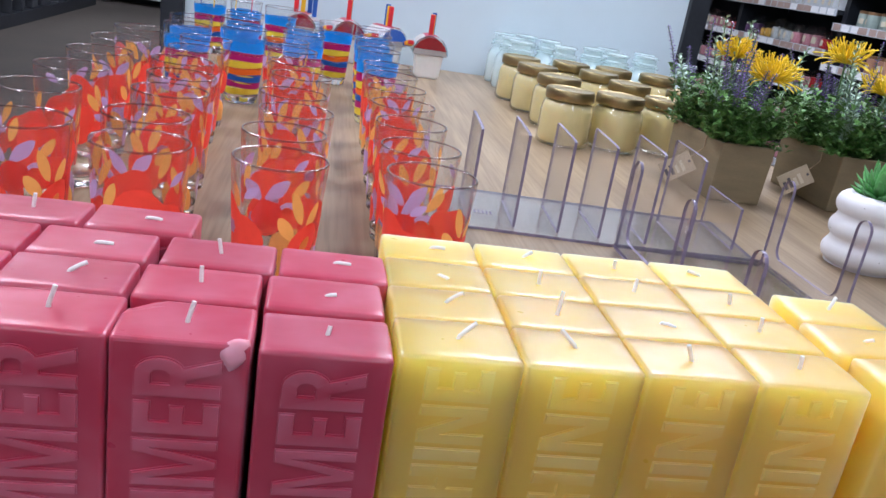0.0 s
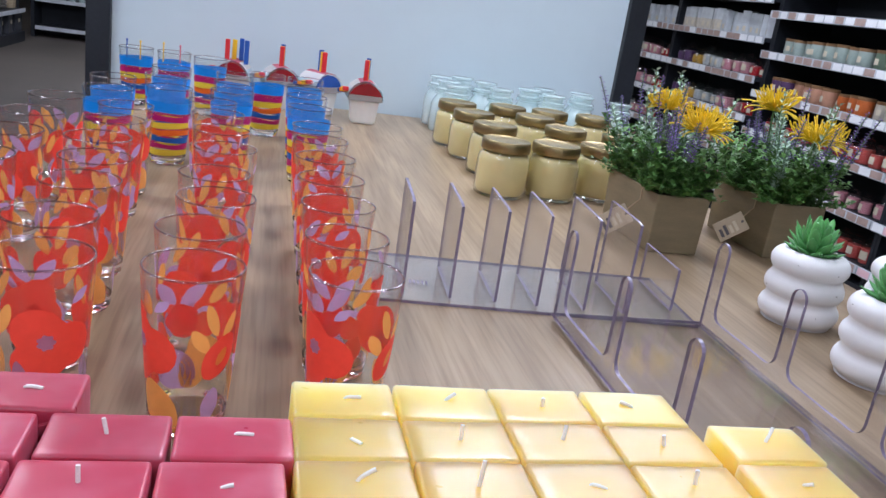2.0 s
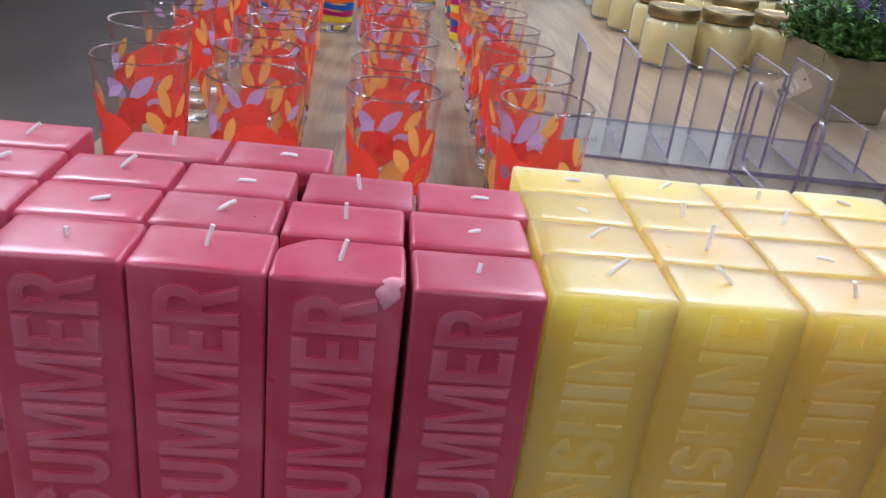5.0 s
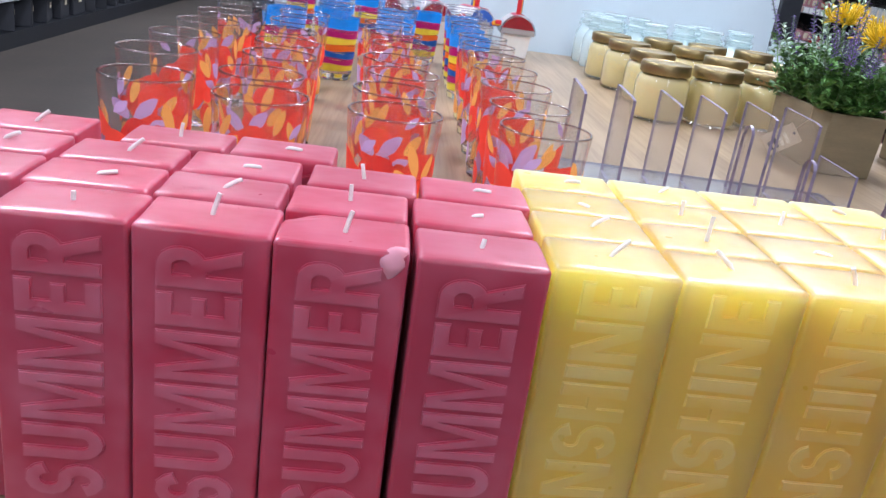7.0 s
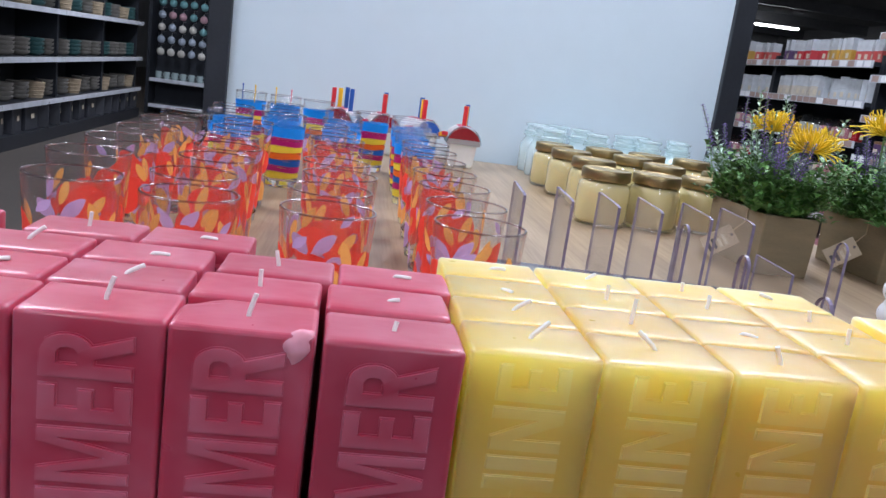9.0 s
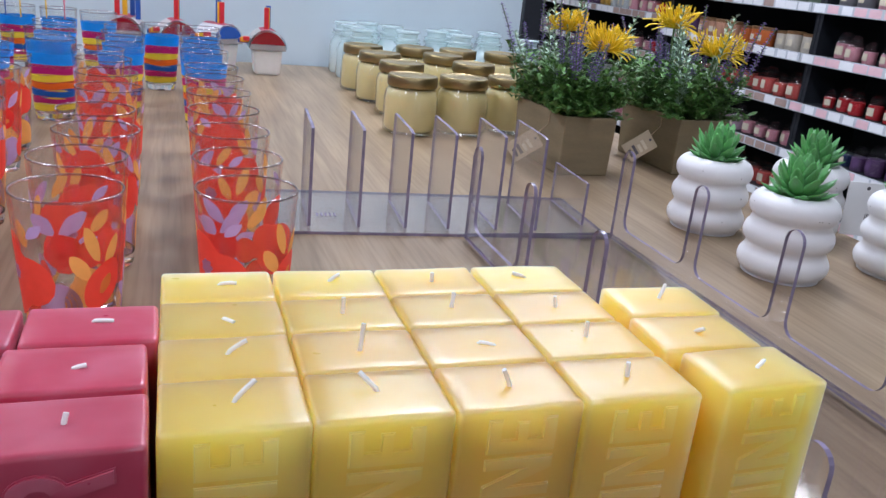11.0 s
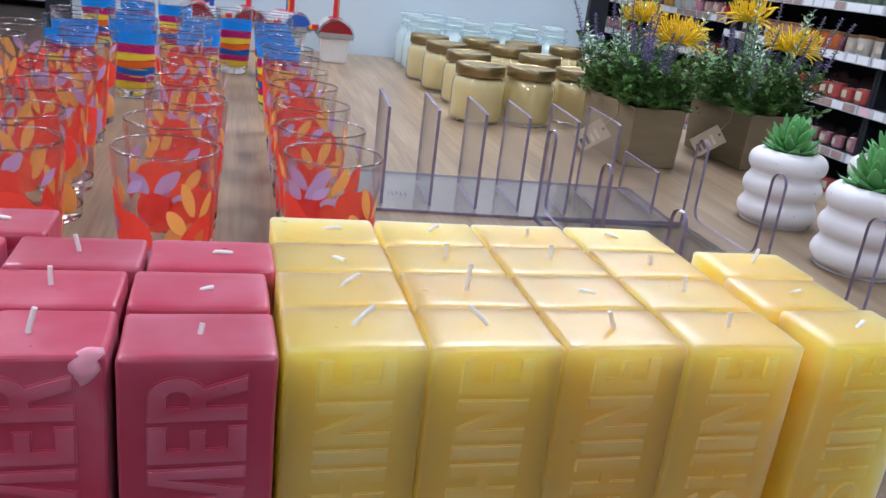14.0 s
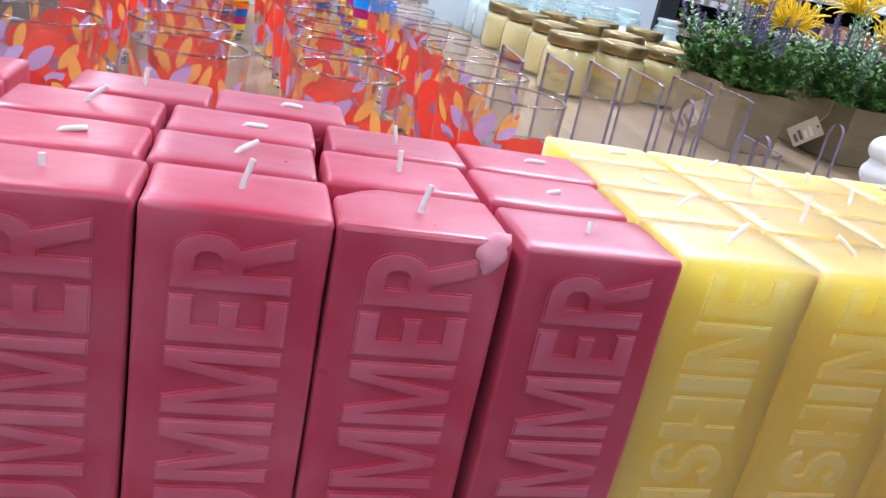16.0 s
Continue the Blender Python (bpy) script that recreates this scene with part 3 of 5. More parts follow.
def tumbler_body():
    bm = lathe([(0.0, 0.0), (GB - 0.004, 0.0), (GB - 0.0008, 0.0015), (GB, 0.004), (wall_radius(0.016), 0.016)], 40)
    lathe([(wall_radius(0.016) - 0.002, 0.0155), (wall_radius(0.014) - 0.006, 0.0135), (0.0, 0.0128)], 40, bm)
    return bm


def tumbler_wall():
    return lathe([(wall_radius(0.016), 0.016), (wall_radius(GH * 0.5), GH * 0.5), (GR, GH - 0.0012), (GR - 0.0006, GH), (GR - 0.0016, GH), (GR - 0.0022, GH - 0.0014),
                  (wall_radius(GH * 0.5) - 0.0020, GH * 0.5), (wall_radius(0.016) - 0.002, 0.0155)], 40)


def tumbler_rim():
    bm = bmesh.new()
    seg, ring = 40, 6
    rows = []
    for k in range(seg):
        a = 2 * math.pi * k / seg
        rows.append([bm.verts.new(((GR - 0.0011 + 0.0011 * math.cos(2 * math.pi * j / ring)) * math.cos(a), (GR - 0.0011 + 0.0011 * math.cos(2 * math.pi * j / ring)) * math.sin(a), GH + 0.0011 * math.sin(2 * math.pi * j / ring))) for j in range(ring)])
    for k in range(seg):
        for j in range(ring):
            bm.faces.new((rows[k][j], rows[(k + 1) % seg][j], rows[(k + 1) % seg][(j + 1) % ring], rows[k][(j + 1) % ring]))
    return bm


def print_patch(bm, u, z, radius_at, layer):
    """A star-shaped printed patch on the tumbler; u is degrees round it, z its height, radius_at(angle) in metres."""
    n, rings = 26, 4
    def on(dx, dz):
        zz = min(max(z - 0.001 + dz, 0.012), GH - 0.014)
        r = wall_radius(zz) + 0.00025 + 0.00012 * layer
        a = radians(u) + dx / wall_radius(zz)
        return (r * math.cos(a), r * math.sin(a), zz)
    mid = bm.verts.new(on(0, 0))
    rows = []
    for q in range(1, rings + 1):
        rows.append([bm.verts.new(on(radius_at(2 * math.pi * k / n) * q / rings * math.cos(2 * math.pi * k / n), radius_at(2 * math.pi * k / n) * q / rings * math.sin(2 * math.pi * k / n))) for k in range(n)])
    for k in range(n):
        bm.faces.new((mid, rows[0][k], rows[0][(k + 1) % n]))
        for a, b in zip(rows, rows[1:]):
            bm.faces.new((a[k], b[k], b[(k + 1) % n], a[(k + 1) % n]))


def lobed(r, lobes, dent=0.18, phase=0.0):
    return lambda a: r * (1 - dent + dent * abs(math.cos(lobes * (a - phase) / 2)) * 1.6)


def leafy(length, width, tilt, p=1.35):
    def f(a):
        c, s = math.cos(a - radians(tilt)), math.sin(a - radians(tilt))
        return 1.0 / ((abs(c) / (length / 2)) ** p + (abs(s) / (width / 2)) ** p) ** (1 / p)
    return f


FLORAL = [
    # name, ink, (degrees round, height, outline, layer)
    ("red_flower", RED, [(-66, 0.083, lobed(0.0325, 3, 0.28, 0.0), 2), (118, 0.086, lobed(0.0255, 4, 0.16, 0.5), 2), (162, 0.080, lobed(0.0115, 3, 0.2, 1.0), 1), (-118, 0.040, leafy(0.034, 0.022, 80, 1.8), 1)]),
    ("red_bud", RED, [(43, 0.080, leafy(0.047, 0.029, 60, 1.7), 3)]),
    ("dark_red_flower", CRIMSON, [(196, 0.083, lobed(0.0150, 5, 0.08), 2), (187, 0.031, leafy(0.016, 0.011, 80, 1.8), 3)]),
    ("orange_leaf", ORANGE, [(29, 0.116, leafy(0.034, 0.0100, 108, 1.7), 2), (54, 0.108, leafy(0.028, 0.0100, 66, 1.7), 2), (16, 0.097, leafy(0.026, 0.0120, 122, 1.7), 2), (-38, 0.030, leafy(0.054, 0.034, 118, 1.7), 1),
                             (177, 0.038, leafy(0.052, 0.026, 105, 1.8), 1), (151, 0.112, leafy(0.028, 0.010, 125, 1.7), 3),
                             (248, 0.108, leafy(0.030, 0.010, 70, 1.7), 3), (100, 0.040, leafy(0.040, 0.022, 60, 1.7), 1)]),
    ("lilac_petal", LILAC, [(217, 0.109, leafy(0.030, 0.013, 51), 4), (183, 0.107, leafy(0.034, 0.014, 134), 4), (167, 0.092, leafy(0.023, 0.010, 155), 4), (203, 0.034, leafy(0.046, 0.034, 60, 1.8), 1),
                            (35, 0.034, leafy(0.034, 0.016, 80, 1.6), 2), (84, 0.066, leafy(0.026, 0.012, 140), 4), (96, 0.054, leafy(0.024, 0.011, 20), 4), (262, 0.058, leafy(0.028, 0.012, 100), 4), (-30, 0.126, leafy(0.020, 0.009, 40), 1)]),
    ("flower_centre", LILAC, [(-68, 0.088, lobed(0.0068, 7, 0.2), 5), (114, 0.083, lobed(0.0068, 7, 0.2), 5)]),
    ("bud_centre", ORANGE, [(45, 0.080, leafy(0.019, 0.0085, 62, 1.5), 5), (197, 0.079, leafy(0.012, 0.0075, 5, 1.8), 5)]),
]


def floral_tumbler():
    t = thing("floral_tumbler", "clear glass tumbler printed with red, orange and lilac flowers", "glass", group="floral tumblers")
    part("base", tumbler_body(), BASEGLASS, t, "thick clear glass base", smooth=35)
    part("glass_wall", tumbler_wall(), GLASS, t, smooth=50)
    part("rim", tumbler_rim(), RIMGLASS, t, "rounded bright glass rim", smooth=180)
    for name, material, patches in FLORAL:
        for u, z, shape, layer in patches:
            bm = bmesh.new()
            print_patch(bm, u, z, shape, layer)
            part(name, bm, material, t, smooth=180)
    return t


STRIPES = [("blue_band", BLUE, 0.104, 0.125), ("magenta_band", MAGENTA, 0.087, 0.0985), ("yellow_band", LEMON, 0.074, 0.085), ("orange_band", TANGERINE, 0.060, 0.071),
           ("dark_blue_band", NAVY, 0.046, 0.057), ("magenta_band", MAGENTA, 0.033, 0.043), ("yellow_band", LEMON, 0.020, 0.031)]


def striped_tumbler():
    t = thing("striped_tumbler", "clear glass tumbler painted with blue, magenta, yellow and orange bands", "glass", group="striped tumblers")
    part("base", tumbler_body(), BASEGLASS, t, "thick clear glass base", smooth=35)
    part("glass_wall", tumbler_wall(), GLASS, t, smooth=50)
    part("rim", tumbler_rim(), RIMGLASS, t, "rounded bright glass rim", smooth=180)
    for q, (name, material, z0, z1) in enumerate(STRIPES):
        bm = bmesh.new()
        seg = 40
        rows = []
        for j in range(3):
            row = []
            for k in range(seg):
                a = 2 * math.pi * k / seg
                z = z0 + (z1 - z0) * j / 2 + 0.0012 * math.sin(a * (2 + q % 2) + q * 1.7 + j * 0.6)
                r = wall_radius(z) + 0.0003
                row.append(bm.verts.new((r * math.cos(a), r * math.sin(a), z)))
            rows.append(row)
        for a, b in zip(rows, rows[1:]):
            for k in range(seg):
                bm.faces.new((a[k], a[(k + 1) % seg], b[(k + 1) % seg], b[k]))
        part(name, bm, material, t, name.replace("_", " ") + " round the glass", smooth=180)
    return t


def spread(maker, spots):
    base = None
    for x, y, turn in spots:
        m = pose(x, y, TABLE + 0.0005, 0, 0, turn)
        if base is None:
            base = maker()
            base.matrix_basis = m
        else:
            copy_thing(base, m)


FACE = -90
floral = [(0.170, y, FACE + d) for y, d in ((0.703, 11), (0.812, 140), (0.936, 35), (1.061, -120), (1.188, 75), (1.318, 185), (1.438, -50))]
floral += [(x, y, FACE + d) for x, y, d in ((0.029, 0.697, 0), (0.026, 0.807, 60), (0.033, 0.923, -80), (0.024, 1.033, 170), (0.029, 1.187, 110), (0.016, 1.318, 20), (0.002, 1.462, -140), (-0.016, 1.585, 80))]
floral += [(x, y, FACE + d) for x, y, d in ((-0.094, 0.700, 88), (-0.112, 0.811, 150), (-0.114, 0.948, 70), (-0.120, 1.062, -60), (-0.139, 1.180, 10), (-0.141, 1.316, 200), (-0.146, 1.450, 95))]
floral += [(x, y, FACE + d) for x, y, d in ((-0.206, 0.735, 15), (-0.240, 0.887, 95), (-0.246, 1.030, -100), (-0.250, 1.175, 50), (-0.256, 1.320, 160), (-0.260, 1.476, -30))]
spread(floral_tumbler, floral)
striped = [(0.165, 1.640, 0), (0.164, 1.790, 50), (0.166, 1.930, 110), (0.172, 2.080, 20), (0.012, 1.745, 70), (0.010, 1.880, 10), (0.006, 2.020, 130), (0.080, 2.090, 40),
           (-0.105, 1.700, 25), (-0.132, 1.870, 80), (-0.136, 2.010, 140), (-0.205, 1.620, 0), (-0.222, 1.770, 60), (-0.262, 2.340, 30), (-0.165, 2.330, 90), (-0.070, 2.300, 15)]
spread(striped_tumbler, striped)


def cocktail_stick(x, y, colour, material, lean):
    t = thing("cocktail_stick", colour + " plastic cocktail stick standing in a striped tumbler", "stick", pose(x, y, TABLE + 0.014, lean, 0, 0), "cocktail sticks")
    part("rod", tube([(0, 0, 0), (0, 0, 0.152)], 0.0016, 8), material, t, smooth=60)
    part("knob", lathe([(0, 0.1505), (0.0026, 0.152), (0.0026, 0.156), (0, 0.158)], 10), material, t, smooth=60)


cocktail_stick(-0.285, 2.335, "blue", PBLUE, 2)
cocktail_stick(-0.250, 2.325, "yellow", PYEL, 2)
cocktail_stick(-0.195, 2.340, "yellow", PYEL, -2)
cocktail_stick(-0.150, 2.325, "pink", PPINK, 2)


# ---- clear acrylic display trays ----
def acrylic_thing(name, label, m=None):
    return thing(name, label, "display tray", m)


rack = acrylic_thing("divider_rack", "clear acrylic rack of upright dividers on a base plate, empty", pose(0.2785, 1.035, TABLE, 0, 0, -4.0))
bm = box(-0.105, 0.425, -0.020, 0.175, 0.0005, 0.0045)
for f in bm.faces:
    f.material_index = 0 if abs(f.normal.z) > 0.5 else 1
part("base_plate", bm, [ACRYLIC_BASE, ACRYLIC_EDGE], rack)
for k, x in enumerate((0.0, 0.066, 0.130, 0.190, 0.259, 0.318)):
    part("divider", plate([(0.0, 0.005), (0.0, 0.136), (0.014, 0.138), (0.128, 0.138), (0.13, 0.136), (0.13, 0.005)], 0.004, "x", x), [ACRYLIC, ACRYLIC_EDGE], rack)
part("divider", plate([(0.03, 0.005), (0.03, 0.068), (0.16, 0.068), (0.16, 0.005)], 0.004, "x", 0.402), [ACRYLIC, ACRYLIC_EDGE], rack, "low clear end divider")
for q in range(5):
    part("print_bar", box(0.014 + 0.006 * q, 0.0165 + 0.006 * q, 0.045, 0.062, 0.0047, 0.0050), ACRYLIC_EDGE, rack)


def comb(y0, y1, at):
    """A side wall with round-topped teeth and round-cornered gaps between them."""
    out = [(y1, 0.004), (y0, 0.004), (y0, 0.026)]
    teeth = [0.342, 0.480, 0.637, 0.799, 0.970]
    tw = 0.013
    for ty in teeth:
        r = 0.016
        for k in range(6):
            a = math.pi / 2 * k / 5
            out.append((ty - tw - r + r * math.sin(a), 0.026 + r - r * math.cos(a)))
        for k in range(9):
            a = math.pi * k / 8
            top = 0.098 if ty < 0.4 else 0.133
            out.append((ty - tw * math.cos(a), top - tw + tw * math.sin(a)))
        if ty < 0.96:
            for k in range(6):
                a = math.pi / 2 * k / 5
                out.append((ty + tw + r - r * math.cos(a), 0.026 + r - r * math.sin(a)))
    out.append((y1, 0.12))
    return plate(out, 0.004, "x", at)


tray = acrylic_thing("comb_tray", "clear acrylic tray with toothed side walls, empty", pose(0, 0, TABLE))
bm = box(0.480, 0.704, 0.25, 0.989, 0.0055, 0.0095)
for f in bm.faces:
    f.material_index = 0 if abs(f.normal.z) > 0.5 else 1
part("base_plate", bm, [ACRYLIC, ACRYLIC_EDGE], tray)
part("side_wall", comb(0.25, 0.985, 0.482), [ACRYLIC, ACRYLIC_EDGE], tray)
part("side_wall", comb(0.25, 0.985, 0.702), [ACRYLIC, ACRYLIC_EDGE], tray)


# ---- jar candles with bronze lids ----
def jar_candle():
    j = thing("jar_candle", "cream candle in a round glass jar with a bronze metal lid", "candle", group="bronze-lidded jar candles")
    R = 0.058
    part("wax", lathe([(0, 0.007), (R - 0.008, 0.007), (R - 0.0035, 0.014), (R - 0.0035, 0.0775), (R - 0.0060, 0.0885), (R - 0.0125, 0.0955), (0, 0.0955)], 36), CREAM, j, "cream wax filling", smooth=50)
    part("jar", lathe([(0, 0), (R - 0.006, 0), (R - 0.001, 0.0047), (R, 0.0117), (R, 0.0765), (R - 0.003, 0.0885), (R - 0.010, 0.0965), (R - 0.010, 0.105)], 40), JARGLASS, j, "clear round-shouldered glass jar", smooth=50)
    part("lid", lathe([(R - 0.0085, 0.0995), (R - 0.0055, 0.0985), (R - 0.0045, 0.1005), (R - 0.0045, 0.1178), (R - 0.0065, 0.1210), (R - 0.0100, 0.1216), (R - 0.0120, 0.1204), (0, 0.1204)], 44), BRONZE, j, "brushed bronze lid", smooth=40)
    for a0, a1, z0, z1, material, name in ((-40, 0, 0.022, 0.052, LABELM, "label"), (-34, -6, 0.034, 0.044, DARKPRINT, "print_bar")):
        bm = bmesh.new()
        off = 0.0006 if name == "label" else 0.001
        rows = [[bm.verts.new(((R + off) * math.cos(radians(a0 + (a1 - a0) * k / 8)), (R + off) * math.sin(radians(a0 + (a1 - a0) * k / 8)), z)) for k in range(9)] for z in (z0, z1)]
        for k in range(8):
            bm.faces.new((rows[0][k], rows[0][k + 1], rows[1][k + 1], rows[1][k]))
        part(name, bm, material, j, smooth=180)
    return j


spread(jar_candle, [(0.590, 1.690, 60), (0.710, 1.705, 70), (0.838, 1.745, -10), (0.620, 1.900, 35), (0.822, 1.962, 10), (0.965, 1.93, 80), (0.608, 2.075, 25), (0.790, 2.120, 140),
                    (0.598, 2.235, 50), (0.752, 2.265, 0), (0.880, 2.265, 90), (1.010, 2.250, 20)])


def glass_jar():
    j = thing("glass_jar", "pale aqua glass jar with a glass stopper and white candle wax", "candle", group="glass stoppered jars")
    R = 0.046
    part("wax", lathe([(0, 0.006), (R - 0.006, 0.006), (R - 0.004, 0.012), (R - 0.004, 0.079), (R - 0.008, 0.091), (0, 0.091)], 28), MILK, j, "white wax filling", smooth=50)
    part("jar", lathe([(0, 0), (R - 0.004, 0), (R, 0.006), (R, 0.080), (R - 0.004, 0.094), (R - 0.013, 0.106), (R - 0.013, 0.112), (R - 0.006, 0.114), (R - 0.006, 0.119), (R - 0.014, 0.120)], 32), AQUA, j, smooth=50)
    part("stopper", lathe([(R - 0.016, 0.112), (R - 0.016, 0.121), (R - 0.009, 0.123), (R - 0.008, 0.129), (R - 0.016, 0.132), (R - 0.016, 0.143), (R - 0.010, 0.146), (R - 0.010, 0.151), (R - 0.013, 0.153), (0, 0.153)], 32), AQUA, j, "flat-topped glass stopper", smooth=40)
    bm = bmesh.new()
    rows = [[bm.verts.new(((R + 0.0006) * math.cos(radians(-130 + 8 * k)), (R + 0.0006) * math.sin(radians(-130 + 8 * k)), z)) for k in range(8)] for z in (0.03, 0.06)]
    for k in range(7):
        bm.faces.new((rows[0][k], rows[0][k + 1], rows[1][k + 1], rows[1][k]))
    part("label", bm, WHITECARD, j, smooth=180)
    return j


spread(glass_jar, [(0.610, 2.560, 0), (0.612, 2.450, 20), (0.618, 2.350, 40), (0.752, 2.545, 10), (0.765, 2.400, 60), (0.885, 2.500, 30), (0.955, 2.570, 0), (0.935, 2.410, 50), (1.060, 2.490, 25), (1.085, 2.580, 70), (1.150, 2.400, 15), (0.690, 2.610, 0)])


# ---- novelty boxes with an arched lid and coloured sticks ----
def novelty_box(x, y, turn, tone, fan=False, front=None):
    t = thing("novelty_box", "white plastic box with arched paper lid and coloured sticks", "gift box", pose(x, y, TABLE + 0.0005, 0, 0, turn) @ Matrix.Scale(1.16, 4), "novelty gift boxes")
    bm = bmesh.new()
    lo = [bm.verts.new((sx * 0.030, sy * 0.028, 0)) for sx, sy in ((-1, -1), (1, -1), (1, 1), (-1, 1))]
    hi = [bm.verts.new((sx * 0.036, sy * 0.034, 0.062)) for sx, sy in ((-1, -1), (1, -1), (1, 1), (-1, 1))]
    bm.faces.new(lo[::-1])
    bm.faces.new(hi)
    for k in range(4):
        bm.faces.new((lo[k], lo[(k + 1) % 4], hi[(k + 1) % 4], hi[k]))
    bmesh.ops.bevel(bm, geom=bm.edges[:], offset=0.004, segments=2, affect="EDGES")
    part("cup", bm, CLOUDY, t, "milky white tapered cup", smooth=40)

    def dome(z0, z1, y0, y1, r, name, material, label):
        pts = [(r * math.cos(radians(a)), 0.060 + r * math.sin(radians(a))) for a in range(0, 181, 12)]
        pts = [(min(max(u, -r), r), min(max(z, 0.060 + z0), 0.060 + z1)) for u, z in pts]
        bm = bmesh.new()
        a = [bm.verts.new((u, y0, z)) for u, z in pts]
        b = [bm.verts.new((u, y1, z)) for u, z in pts]
        bm.faces.new(a)
        bm.faces.new(b[::-1])
        for k in range(len(pts)):
            q = (k + 1) % len(pts)
            bm.faces.new((a[k], b[k], b[q], a[q]))
        return part(name, bm, material, t, label)
    dome(0.0, 0.013, -0.0375, 0.036, 0.043, "lid_rim", SMOKE, "grey plastic lower lid")
    dome(0.0135, 0.05, -0.037, 0.036, 0.043, "lid", tone, "deep coloured arched front")
    for q, (a0, a1, material) in enumerate(((0, 34, PSKY), (34, 66, WHITECARD), (66, 112, PPINK), (112, 146, WHITECARD), (146, 180, PSKY))):
        bm = bmesh.new()
        rows = [[bm.verts.new((0.0455 * math.cos(radians(a0 + (a1 - a0) * k / 6)), yy, 0.063 + 0.0455 * math.sin(radians(a0 + (a1 - a0) * k / 6)))) for k in range(7)] for yy in (-0.036, 0.04)]
        for k in range(6):
            bm.faces.new((rows[0][k], rows[0][k + 1], rows[1][k + 1], rows[1][k]))
        bmesh.ops.solidify(bm, geom=bm.faces[:], thickness=0.001)
        part("paper_band", bm, material, t, "printed paper band over the lid")
    for q, material in enumerate((PRED, PYEL, PORG, PBLUE)):
        bm = box(-0.058 - 0.003 * q, -0.043, -0.02 + 0.012 * q, -0.009 + 0.012 * q, 0.078 - 0.003 * q, 0.088 - 0.003 * q, 0.001)
        part("ribbon_end", bm, material, t, "coloured ribbon end")
    for q, material in enumerate((PRED, PYEL, PBLUE)):
        dx = (q - 1) * (0.016 if fan else 0.003)
        bm = box(dx - 0.0055, dx + 0.0055, -0.016 + 0.010 * q, -0.008 + 0.010 * q, 0.107, 0.158 + 0.004 * (q == 2), 0.001)
        part("stick", bm, material, t, "flat coloured stick")
    if fan:
        part("stick", box(0.026, 0.037, -0.012, -0.004, 0.10, 0.160, 0.001), PBLUE, t, "flat coloured stick")
    return t


novelty_box(0.362, 2.440, 0, RUBY)
novelty_box(0.235, 2.520, 38, PBLUE)
novelty_box(0.118, 2.540, 10, RUBY)
novelty_box(-0.020, 2.560, -8, RUBY, True)


# ---- flower arrangements in kraft boxes ----
def add_leaf(bm, at, direction, length, width, fold=0.25):
    d = Vector(direction).normalized()
    side = d.cross(Vector((0, 0, 1)))
    side = side.normalized() if side.length > 1e-3 else Vector((1, 0, 0))
    up = side.cross(d)
    a = bm.verts.new(at)
    l = bm.verts.new(at + d * length * 0.5 + side * width / 2 + up * width * fold)
    r = bm.verts.new(at + d * length * 0.5 - side * width / 2 + up * width * fold)
    m = bm.verts.new(at + d * length * 0.55)
    e = bm.verts.new(at + d * length - up * length * 0.12)
    bm.faces.new((a, m, l))
    bm.faces.new((a, r, m))
    bm.faces.new((m, e, l))
    bm.faces.new((r, e, m))


def stalk(rnd, x, y, z0, z1, lean):
    return [Vector((x + lean[0] * k / 5 + 0.003 * math.sin(k * 1.7 + x * 90), y + lean[1] * k / 5, z0 + (z1 - z0) * k / 5)) for k in range(6)]


